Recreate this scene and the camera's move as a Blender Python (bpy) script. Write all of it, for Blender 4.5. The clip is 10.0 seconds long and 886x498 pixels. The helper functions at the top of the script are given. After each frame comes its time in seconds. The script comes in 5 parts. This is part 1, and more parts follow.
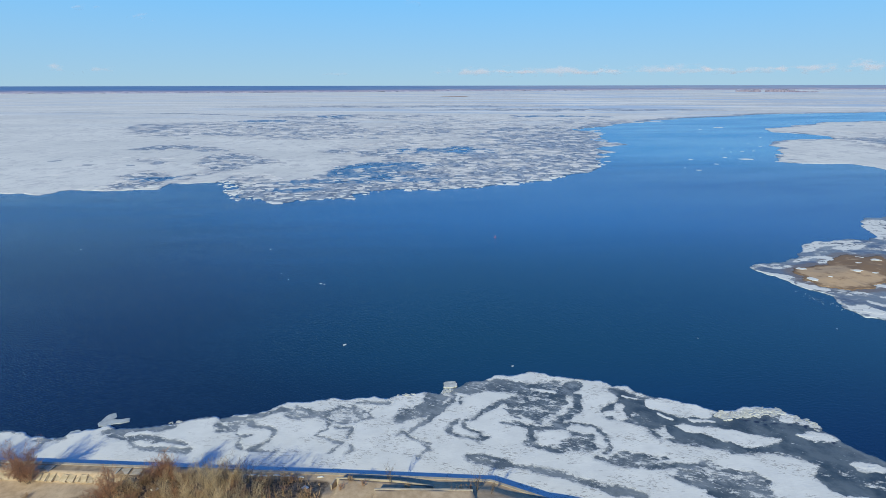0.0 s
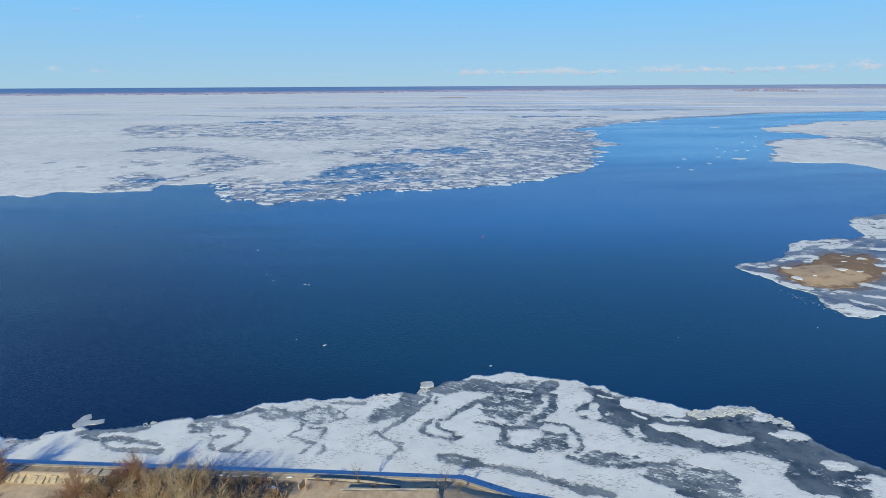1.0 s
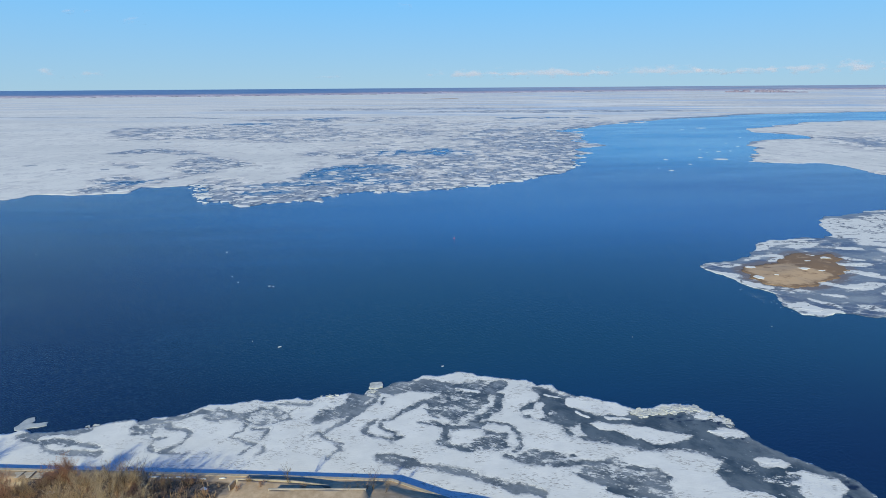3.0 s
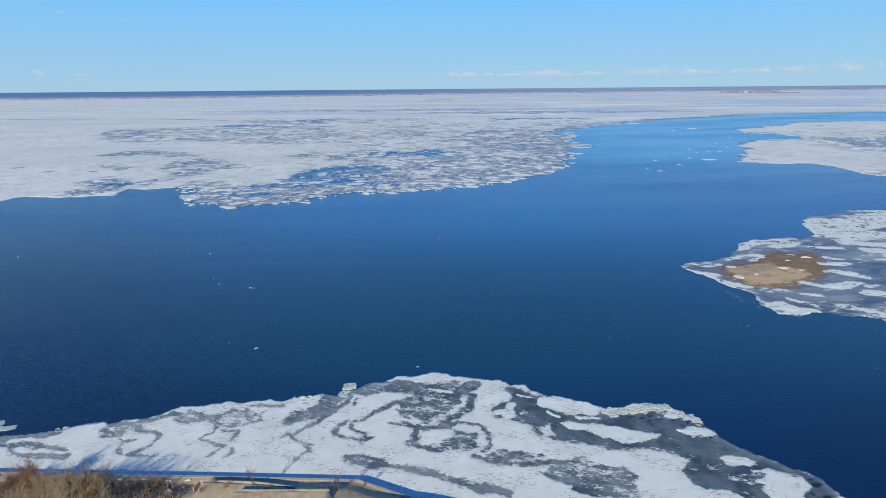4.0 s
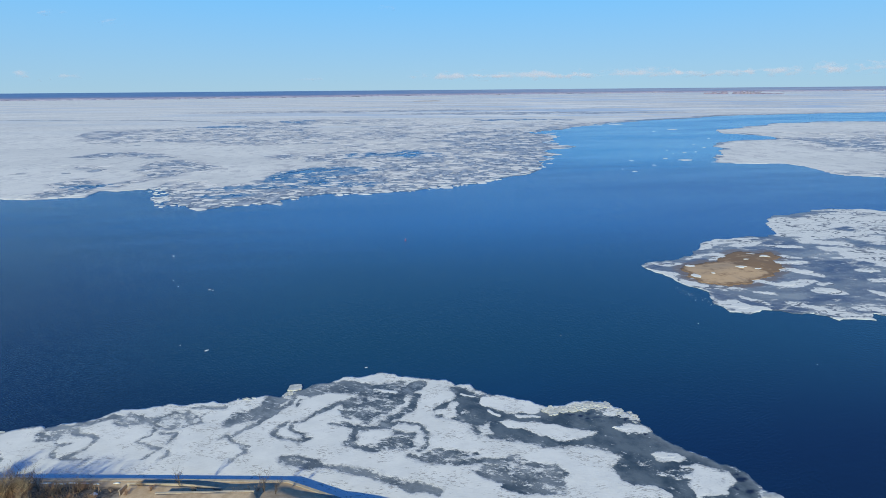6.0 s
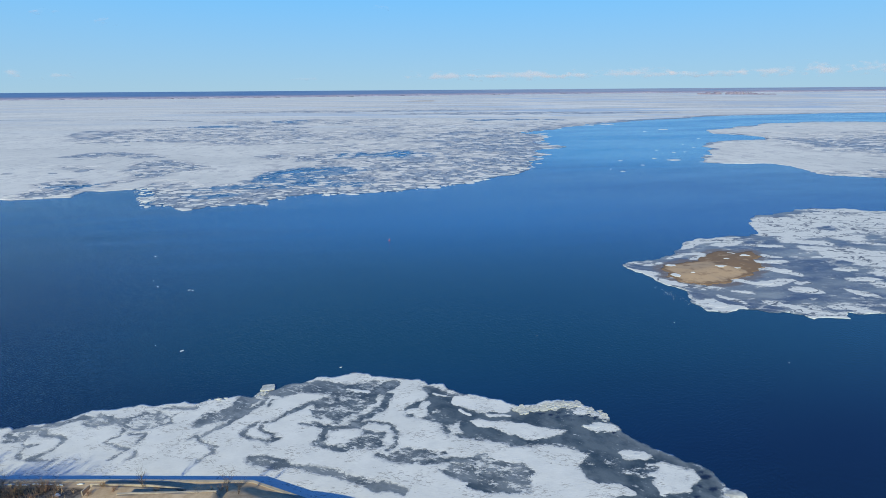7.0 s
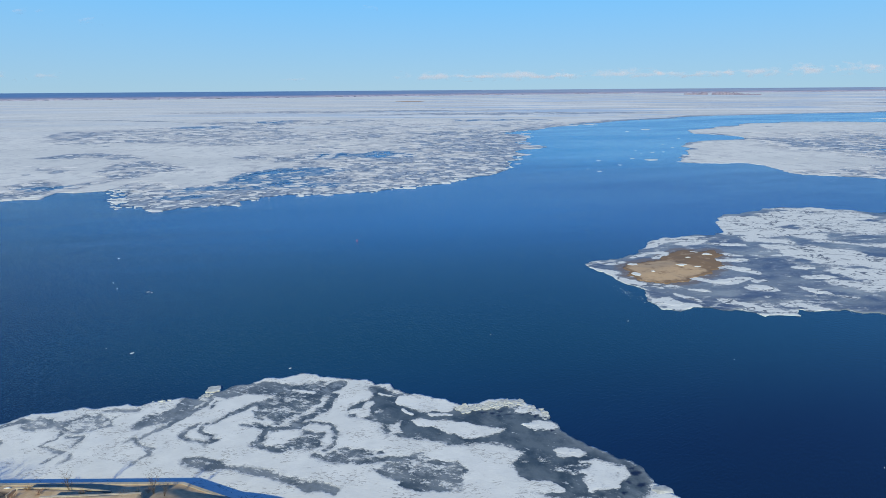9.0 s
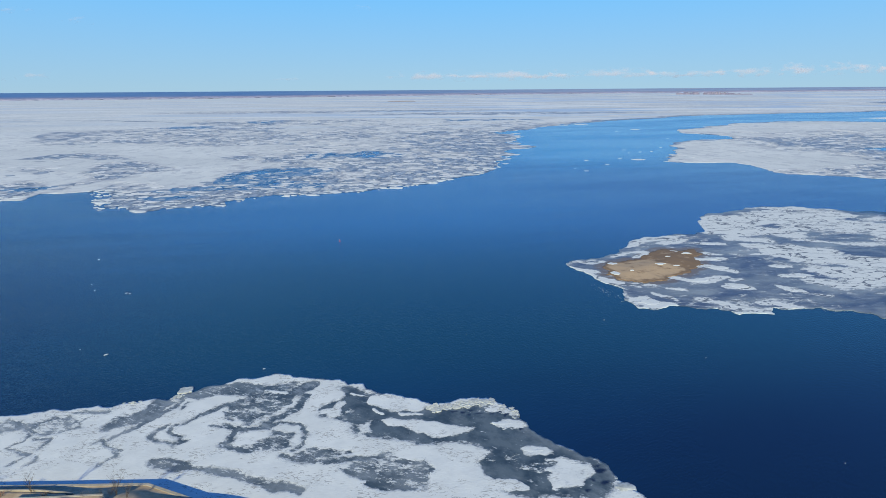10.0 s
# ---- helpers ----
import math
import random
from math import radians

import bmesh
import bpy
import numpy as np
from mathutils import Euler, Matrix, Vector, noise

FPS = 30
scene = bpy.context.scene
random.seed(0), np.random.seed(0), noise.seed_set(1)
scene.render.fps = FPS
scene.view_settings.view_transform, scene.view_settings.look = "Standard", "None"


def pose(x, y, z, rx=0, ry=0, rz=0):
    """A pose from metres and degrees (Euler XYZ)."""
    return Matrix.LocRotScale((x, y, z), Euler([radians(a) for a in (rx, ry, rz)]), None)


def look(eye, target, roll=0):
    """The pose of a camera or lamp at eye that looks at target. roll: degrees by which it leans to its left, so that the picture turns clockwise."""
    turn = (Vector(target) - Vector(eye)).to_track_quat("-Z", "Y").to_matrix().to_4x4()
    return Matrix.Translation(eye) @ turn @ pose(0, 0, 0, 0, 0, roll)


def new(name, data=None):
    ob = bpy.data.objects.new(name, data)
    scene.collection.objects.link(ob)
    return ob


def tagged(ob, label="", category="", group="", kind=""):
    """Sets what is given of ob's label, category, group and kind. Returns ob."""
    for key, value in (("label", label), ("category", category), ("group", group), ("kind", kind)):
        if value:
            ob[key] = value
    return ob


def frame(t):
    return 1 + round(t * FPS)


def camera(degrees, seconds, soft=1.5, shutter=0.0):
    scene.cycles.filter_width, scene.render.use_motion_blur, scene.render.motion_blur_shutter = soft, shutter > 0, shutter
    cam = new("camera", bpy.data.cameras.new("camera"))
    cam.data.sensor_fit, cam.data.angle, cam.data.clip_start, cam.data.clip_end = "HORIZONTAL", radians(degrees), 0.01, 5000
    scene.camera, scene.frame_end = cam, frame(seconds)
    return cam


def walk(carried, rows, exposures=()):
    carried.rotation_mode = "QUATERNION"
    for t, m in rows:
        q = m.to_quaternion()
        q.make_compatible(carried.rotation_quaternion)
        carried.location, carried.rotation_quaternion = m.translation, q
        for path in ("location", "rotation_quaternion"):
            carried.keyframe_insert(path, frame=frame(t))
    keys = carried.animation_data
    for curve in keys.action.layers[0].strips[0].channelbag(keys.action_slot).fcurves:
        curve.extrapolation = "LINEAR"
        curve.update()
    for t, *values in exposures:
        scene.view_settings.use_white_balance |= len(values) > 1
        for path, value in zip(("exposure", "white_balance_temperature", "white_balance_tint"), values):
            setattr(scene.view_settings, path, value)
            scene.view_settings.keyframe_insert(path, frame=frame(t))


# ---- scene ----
cam = camera(80.1, 10.0, soft=0.7)
PATH = [
    (0, (6.519, -0.5, 52.709), (6.488, 1.407, 52.108), -0.1),
    (0.5, (8.614, -0.468, 52.667), (8.584, 1.44, 52.067), -0.2),
    (1, (10.839, -0.59, 52.662), (10.808, 1.318, 52.063), -0.3),
    (1.5, (13.013, -0.641, 52.648), (12.982, 1.268, 52.051), -0.3),
    (2, (15.21, -0.721, 52.645), (15.184, 1.188, 52.049), -0.4),
    (2.5, (17.321, -0.82, 52.624), (17.302, 1.089, 52.029), -0.4),
    (4, (23.689, -1.144, 52.588), (23.69, 0.767, 51.998), -0.5),
    (4.5, (25.746, -1.27, 52.59), (25.757, 0.642, 52.001), -0.5),
    (5, (27.789, -1.421, 52.616), (27.809, 0.49, 52.027), -0.5),
    (5.5, (29.877, -1.571, 52.608), (29.907, 0.341, 52.021), -0.5),
    (7, (36.08, -2.011, 52.579), (36.137, -0.1, 51.992), -0.4),
    (7.5, (38.155, -2.157, 52.534), (38.221, -0.246, 51.948), -0.4),
    (8, (40.224, -2.293, 52.525), (40.298, -0.382, 51.939), -0.4),
    (8.5, (42.304, -2.5, 52.562), (42.387, -0.59, 51.976), -0.4),
    (9, (44.386, -2.759, 52.625), (44.477, -0.849, 52.039), -0.4),
    (9.5, (46.379, -3.041, 52.697), (46.482, -1.132, 52.111), -0.4),
    (10, (48.451, -3.325, 52.752), (48.564, -1.416, 52.165), -0.4),
]
walk(cam, [(t, look(eye, target, roll)) for t, eye, target, roll in PATH])

# ---- world, sun, exposure ----
SUN_AZ = math.atan2(-0.36, -1.0)          # the sun stands behind the camera, a little to its left
SUN_EL = radians(31)
world = bpy.data.worlds.new("world")
scene.world = world
world.use_nodes = True
wt = world.node_tree
wt.nodes.clear()
sky = wt.nodes.new("ShaderNodeTexSky")
sky.sky_type = "NISHITA"
sky.sun_disc = False
sky.sun_elevation = SUN_EL
sky.sun_rotation = SUN_AZ
sky.air_density, sky.dust_density, sky.ozone_density = 1.0, 0.0, 3.0
tint = wt.nodes.new("ShaderNodeMix")
tint.data_type, tint.blend_type = "RGBA", "MULTIPLY"
tint.inputs[0].default_value = 1.0
tint.inputs[7].default_value = (0.55, 0.93, 1.46, 1)
background = wt.nodes.new("ShaderNodeBackground")
background.inputs[1].default_value = 0.079
world_out = wt.nodes.new("ShaderNodeOutputWorld")
# the air low over the horizon is a little bluer than higher up
upward = wt.nodes.new("ShaderNodeTexCoord")
parts = wt.nodes.new("ShaderNodeSeparateXYZ")
rise = wt.nodes.new("ShaderNodeMapRange")
rise.interpolation_type = "SMOOTHSTEP"
rise.inputs[2].default_value = 0.5
haze = wt.nodes.new("ShaderNodeMix")
haze.data_type = "RGBA"
haze.inputs[6].default_value = (0.515, 0.81, 1.32, 1)
haze.inputs[7].default_value = (0.44, 1.10, 2.00, 1)
wt.links.new(upward.outputs["Generated"], parts.inputs[0])
wt.links.new(parts.outputs[2], rise.inputs[0])
wt.links.new(rise.outputs[0], haze.inputs[0])
wt.links.new(haze.outputs[2], tint.inputs[7])
wt.links.new(sky.outputs[0], tint.inputs[6])
# near the horizon the clear air evens the sky out
low = wt.nodes.new("ShaderNodeMapRange")
low.interpolation_type = "SMOOTHSTEP"
for i, v in zip((1, 2, 3, 4), (0.13, 0.28, 0.92, 0.0)):
    low.inputs[i].default_value = v
up = wt.nodes.new("ShaderNodeMapRange")
up.inputs[2].default_value = 0.14
air = wt.nodes.new("ShaderNodeMix")
air.data_type = "RGBA"
air.inputs[6].default_value = (4.78, 7.62, 9.75, 1)
air.inputs[7].default_value = (2.66, 7.20, 12.3, 1)
even = wt.nodes.new("ShaderNodeMix")
even.data_type = "RGBA"
for a, b in ((parts.outputs[2], low.inputs[0]), (parts.outputs[2], up.inputs[0]), (up.outputs[0], air.inputs[0]), (low.outputs[0], even.inputs[0]),
             (tint.outputs[2], even.inputs[6]), (air.outputs[2], even.inputs[7]), (even.outputs[2], background.inputs[0])):
    wt.links.new(a, b)
wt.links.new(background.outputs[0], world_out.inputs[0])

sun_data = bpy.data.lights.new("sun", "SUN")
sun_data.energy, sun_data.angle, sun_data.color = 3.72, radians(0.53), (1.0, 0.965, 0.645)
sun = new("sun", sun_data)
to_sun = Vector((math.sin(SUN_AZ) * math.cos(SUN_EL), math.cos(SUN_AZ) * math.cos(SUN_EL), math.sin(SUN_EL)))
sun.rotation_mode = "QUATERNION"
sun.rotation_quaternion = to_sun.to_track_quat("Z", "Y")
sun.location = (-60, -120, 140)
scene.view_settings.exposure = 0.0


# ---- numbers and noise ----
rng = np.random.default_rng(7)


def lattice(ix, iy, seed):
    h = (ix.astype(np.int64) * 374761393 + iy.astype(np.int64) * 668265263 + seed * 974634541) & 0xFFFFFFFF
    h = ((h ^ (h >> 13)) * 1274126177) & 0xFFFFFFFF
    return ((h ^ (h >> 16)) & 0xFFFF) / 65535.0


def value_noise(x, y, seed=0):
    ix, iy = np.floor(x), np.floor(y)
    fx, fy = x - ix, y - iy
    fx, fy = fx * fx * (3 - 2 * fx), fy * fy * (3 - 2 * fy)
    a, b = lattice(ix, iy, seed), lattice(ix + 1, iy, seed)
    c, d = lattice(ix, iy + 1, seed), lattice(ix + 1, iy + 1, seed)
    return (a * (1 - fx) + b * fx) * (1 - fy) + (c * (1 - fx) + d * fx) * fy


def fbm(x, y, size, seed=0, octaves=4):
    """Fractal noise about 0, within about -0.5 to 0.5; size: metres of its largest forms."""
    x, y = np.asarray(x, float) / size, np.asarray(y, float) / size
    total, weight = 0, 0
    for k in range(octaves):
        w = 0.55 ** k
        total = total + w * (value_noise(x * 2 ** k + 17.3 * k, y * 2 ** k - 9.1 * k, seed + k) - 0.5)
        weight += w
    return total / weight * 1.6


def smooth(v, lo, hi):
    t = np.clip((v - lo) / (hi - lo), 0, 1)
    return t * t * (3 - 2 * t)


def rough_line(points, passes, rough, seed, closed=True):
    """A coarse outline with its sides broken into natural, uneven ones."""
    r = np.random.default_rng(seed)
    pts = [np.array(p, float) for p in points]
    for k in range(passes):
        made = []
        n = len(pts)
        for i in range(n if closed else n - 1):
            a, b = pts[i], pts[(i + 1) % n]
            side = b - a
            length = np.hypot(*side)
            normal = np.array((-side[1], side[0]))
            made.append(a)
            made.append((a + b) / 2 + normal * r.uniform(-rough, rough) + side * r.uniform(-0.1, 0.1))
        if not closed:
            made.append(pts[-1])
        pts = made
    return np.array(pts)


def inside(points, outline):
    x, y = points[:, 0], points[:, 1]
    res = np.zeros(len(points), bool)
    x0, y0 = outline[:, 0], outline[:, 1]
    x1, y1 = np.roll(x0, -1), np.roll(y0, -1)
    for a, b, c, d in zip(x0, y0, x1, y1):
        if b == d:
            continue
        hit = ((b > y) != (d > y)) & (x < (c - a) * (y - b) / (d - b) + a)
        res ^= hit
    return res


def far_from(points, line, closed=False):
    """Distance from each point to a line of points."""
    ends = np.roll(line, -1, axis=0) if closed else line[1:]
    starts = line if closed else line[:-1]
    best = np.full(len(points), 1e9)
    for a, b in zip(starts, ends):
        ab = b - a
        t = np.clip(((points - a) @ ab) / max(ab @ ab, 1e-9), 0, 1)
        d = points - (a + t[:, None] * ab)
        best = np.minimum(best, np.einsum("ij,ij->i", d, d))
    return np.sqrt(best)


def mesh_from(name, verts, faces, material=None, smooth_faces=False):
    me = bpy.data.meshes.new(name)
    me.from_pydata([tuple(map(float, v)) for v in verts], [], [tuple(map(int, f)) for f in faces])
    if material:
        me.materials.append(material)
    if smooth_faces:
        me.polygons.foreach_set("use_smooth", [True] * len(me.polygons))
    me.update()
    return me


def point_values(me, name, values):
    at = me.attributes.new(name, "FLOAT", "POINT")
    at.data.foreach_set("value", np.asarray(values, np.float32))


def part(name, bm, material, parent, label=""):
    me = bpy.data.meshes.new(name)
    bm.to_mesh(me)
    bm.free()
    me.materials.append(material)
    ob = new(name, me)
    ob.parent = parent
    if label:
        ob["label"] = label
    return ob


def part_mesh(name, me, parent, label=""):
    ob = new(name, me)
    ob.parent = parent
    if label:
        ob["label"] = label
    return ob


def sheet(outline, inner, height, bottom):
    """A sheet over an outline: points inside it as well, a top of uneven height and sides down to bottom."""
    from mathutils.geometry import delaunay_2d_cdt
    n = len(outline)
    flat = np.vstack([outline, inner])
    out = delaunay_2d_cdt([Vector((float(x), float(y))) for x, y in flat], [], [list(range(n))], 1, 1e-5)
    top = np.array([(v.x, v.y) for v in out[0]])
    z = height(top)
    verts = np.column_stack([top, z])
    faces = [list(f) for f in out[2]]
    # sides
    edge_count = {}
    for f in faces:
        for i in range(len(f)):
            e = (f[i], f[(i + 1) % len(f)])
            key = (min(e), max(e))
            edge_count[key] = None if key in edge_count else e
    rim = [e for e in edge_count.values() if e]
    low = {}
    extra = []
    for e in rim:
        for v in e:
            if v not in low:
                low[v] = len(verts) + len(extra)
                extra.append((verts[v][0], verts[v][1], bottom))
    for a, b in rim:
        faces.append([b, a, low[a], low[b]])
    verts = np.vstack([verts, np.array(extra)])
    return verts, faces, top, low


# ---- materials ----
def material(name):
    m = bpy.data.materials.new(name)
    m.use_nodes = True
    nt = m.node_tree
    return m, nt, nt.nodes["Principled BSDF"]


def node(nt, kind, **inputs):
    n = nt.nodes.new(kind)
    for k, v in inputs.items():
        n.inputs[k].default_value = v
    return n


def coords(nt, scale=(1, 1, 1), turn=0.0):
    tc = nt.nodes.new("ShaderNodeTexCoord")
    mp = nt.nodes.new("ShaderNodeMapping")
    mp.vector_type = "TEXTURE"
    mp.inputs["Scale"].default_value = [1 / v for v in scale]
    mp.inputs["Rotation"].default_value = (0, 0, turn)
    nt.links.new(tc.outputs["Object"], mp.inputs["Vector"])
    return mp.outputs[0]


def noise_tex(nt, where, scale, detail=4.0, rough=0.55):
    n = node(nt, "ShaderNodeTexNoise", Scale=scale, Detail=detail, Roughness=rough)
    nt.links.new(where, n.inputs["Vector"])
    return n.outputs["Fac"]


def ramp(nt, value, lo, hi, a=0.0, b=1.0):
    n = nt.nodes.new("ShaderNodeMapRange")
    n.interpolation_type = "SMOOTHSTEP"
    for i, v in zip((1, 2, 3, 4), (lo, hi, a, b)):
        n.inputs[i].default_value = v
    nt.links.new(value, n.inputs[0])
    return n.outputs[0]


def calc(nt, op, a, b):
    n = nt.nodes.new("ShaderNodeMath")
    n.operation = op
    for i, v in enumerate((a, b)):
        if isinstance(v, (int, float)):
            n.inputs[i].default_value = v
        else:
            nt.links.new(v, n.inputs[i])
    return n.outputs[0]


def blend(nt, fac, a, b):
    n = nt.nodes.new("ShaderNodeMix")
    n.data_type = "RGBA"
    for i, v in ((0, fac), (6, a), (7, b)):
        if isinstance(v, (int, float)):
            n.inputs[i].default_value = v
        elif isinstance(v, tuple):
            n.inputs[i].default_value = (*v, 1)
        else:
            nt.links.new(v, n.inputs[i])
    return n.outputs[2]


def value_of(nt, name):
    n = nt.nodes.new("ShaderNodeAttribute")
    n.attribute_name = name
    return n.outputs["Fac"]


def bump(nt, bsdf, value, strength, distance):
    n = node(nt, "ShaderNodeBump", Strength=strength, Distance=distance)
    nt.links.new(value, n.inputs["Height"])
    nt.links.new(n.outputs[0], bsdf.inputs["Normal"])
    return n


def plain(name, a, b, scale, roughness=0.85, bump_size=0.0, detail=5.0, stretch=(1, 1, 1)):
    """Two tones of one surface in grain and in larger stains."""
    m, nt, p = material(name)
    at = coords(nt, stretch)
    fine, wide = noise_tex(nt, at, scale, detail, 0.65), noise_tex(nt, at, scale * 0.13, 3.0)
    mixed = calc(nt, "ADD", calc(nt, "MULTIPLY", fine, 0.6), calc(nt, "MULTIPLY", wide, 0.4))
    nt.links.new(blend(nt, ramp(nt, mixed, 0.36, 0.64), a, b), p.inputs["Base Color"])
    p.inputs["Roughness"].default_value = roughness
    if bump_size:
        bump(nt, p, fine, 0.6, bump_size)
    return m


def shelf_material():
    """Wind-packed snow over grey ice; 'bare' is above 0 where the snow is blown off, below where it lies."""
    m, nt, p = material("snowy_shore_ice")
    at = coords(nt)
    drawn_at = coords(nt, (0.45, 1.1, 1), radians(-38))
    bare, torn_up, broad = value_of(nt, "bare"), value_of(nt, "torn"), value_of(nt, "broad")

    def centred(value, amount):
        return calc(nt, "MULTIPLY", calc(nt, "SUBTRACT", value, 0.5), amount)

    shred = noise_tex(nt, at, 1.0, 9.0, 0.68)
    grain = noise_tex(nt, coords(nt, (0.42, 1.35, 1), radians(10)), 3.4, 7.0, 0.70)
    wide = noise_tex(nt, at, 0.16, 4.0)
    ragged = calc(nt, "ADD", centred(shred, 2.6), centred(grain, 2.2))
    scraps = noise_tex(nt, coords(nt, (0.5, 1.15, 1), radians(-16)), 0.85, 10.0, 0.76)
    rough = calc(nt, "ADD", centred(scraps, 8.0), centred(grain, 2.0))
    bare = calc(nt, "ADD", bare, calc(nt, "ADD", ragged, calc(nt, "MULTIPLY", rough, torn_up)))
    # short streaks of thinner snow, in flocks
    where = ramp(nt, noise_tex(nt, coords(nt, (0.7, 1.2, 1)), 0.26, 4.0, 0.6), 0.48, 0.56)
    tc = nt.nodes.new("ShaderNodeTexCoord")
    out = nt.nodes.new("ShaderNodeSeparateXYZ")
    nt.links.new(tc.outputs["Object"], out.inputs[0])
    where = calc(nt, "MULTIPLY", where, ramp(nt, out.outputs[0], -48, -8, 0.25, 1.0))
    dash = noise_tex(nt, coords(nt, (0.36, 1.6, 1), radians(9)), 3.0, 6.0, 0.66)
    cross = noise_tex(nt, coords(nt, (0.4, 1.5, 1), radians(-33)), 2.8, 6.0, 0.66)
    streak = calc(nt, "MULTIPLY", calc(nt, "MAXIMUM", ramp(nt, dash, 0.56, 0.59), ramp(nt, cross, 0.595, 0.625)), where)
    snow = blend(nt, ramp(nt, wide, 0.35, 0.65), (0.71, 0.724, 0.708), (0.785, 0.795, 0.772))
    snow = blend(nt, centred(noise_tex(nt, coords(nt, (0.5, 1.3, 1), radians(12)), 0.7, 7.0, 0.66), 0.9), snow, (0.52, 0.53, 0.54))
    snow = blend(nt, calc(nt, "MULTIPLY", streak, 0.9), snow, (0.35, 0.345, 0.335))
    # drift lines that run along beside the veins, and snow worn thin there
    beside = ramp(nt, calc(nt, "ABSOLUTE", calc(nt, "ADD", bare, 0.62), 0.0), 0.03, 0.15, 1.0, 0.0)
    beside = calc(nt, "MULTIPLY", beside, ramp(nt, noise_tex(nt, at, 0.55, 5.0, 0.6), 0.46, 0.58, 0.0, 0.7))
    thin = calc(nt, "MULTIPLY", ramp(nt, bare, -0.9, -0.05), ramp(nt, noise_tex(nt, at, 0.4, 7.0, 0.66), 0.43, 0.60, 0.0, 0.85))
    snow = blend(nt, calc(nt, "MAXIMUM", thin, beside), snow, (0.43, 0.455, 0.475))
    # bare ice: frosted and grey towards the snow, smooth and dark in the middle of a vein
    soft = noise_tex(nt, at, 0.24, 8.0, 0.64)
    dark = blend(nt, ramp(nt, soft, 0.36, 0.62), (0.040, 0.064, 0.084), (0.125, 0.158, 0.180))
    pale = blend(nt, ramp(nt, soft, 0.36, 0.62), (0.14, 0.168, 0.188), (0.29, 0.317, 0.335))
    dark = blend(nt, value_of(nt, "clear"), pale, dark)
    wash = ramp(nt, noise_tex(nt, drawn_at, 0.8, 9.0, 0.68), 0.45, 0.64)
    wash = calc(nt, "MULTIPLY", wash, ramp(nt, broad, 0.0, 1.0, 1.0, 0.25))
    dark = blend(nt, calc(nt, "MULTIPLY", wash, ramp(nt, noise_tex(nt, at, 0.15, 3.0), 0.42, 0.60, 0.08, 0.7)), dark, (0.34, 0.375, 0.40))
    flecks = calc(nt, "SUBTRACT", noise_tex(nt, coords(nt, (0.4, 1.25, 1), radians(-25)), 1.8, 9.0, 0.72), calc(nt, "MULTIPLY", broad, 0.05))
    crumbs = calc(nt, "MULTIPLY", ramp(nt, flecks, 0.575, 0.61), ramp(nt, noise_tex(nt, at, 0.25, 3.0), 0.40, 0.52))
    dark = blend(nt, crumbs, dark, (0.64, 0.66, 0.67))
    dark = blend(nt, value_of(nt, "wet"), dark, (0.010, 0.020, 0.050))
    frost = blend(nt, ramp(nt, grain, 0.36, 0.64), (0.27, 0.30, 0.32), (0.50, 0.515, 0.525))
    colour = blend(nt, ramp(nt, bare, -0.06, 0.03), snow, frost)
    colour = blend(nt, ramp(nt, bare, 0.02, 0.38), colour, dark)
    nt.links.new(colour, p.inputs["Base Color"])
    nt.links.new(ramp(nt, bare, -0.1, 0.6, 0.9, 0.42), p.inputs["Roughness"])
    bump(nt, p, calc(nt, "SUBTRACT", grain, calc(nt, "MULTIPLY", ramp(nt, bare, -0.2, 0.2), 0.8)), 0.5, 0.08)
    return m


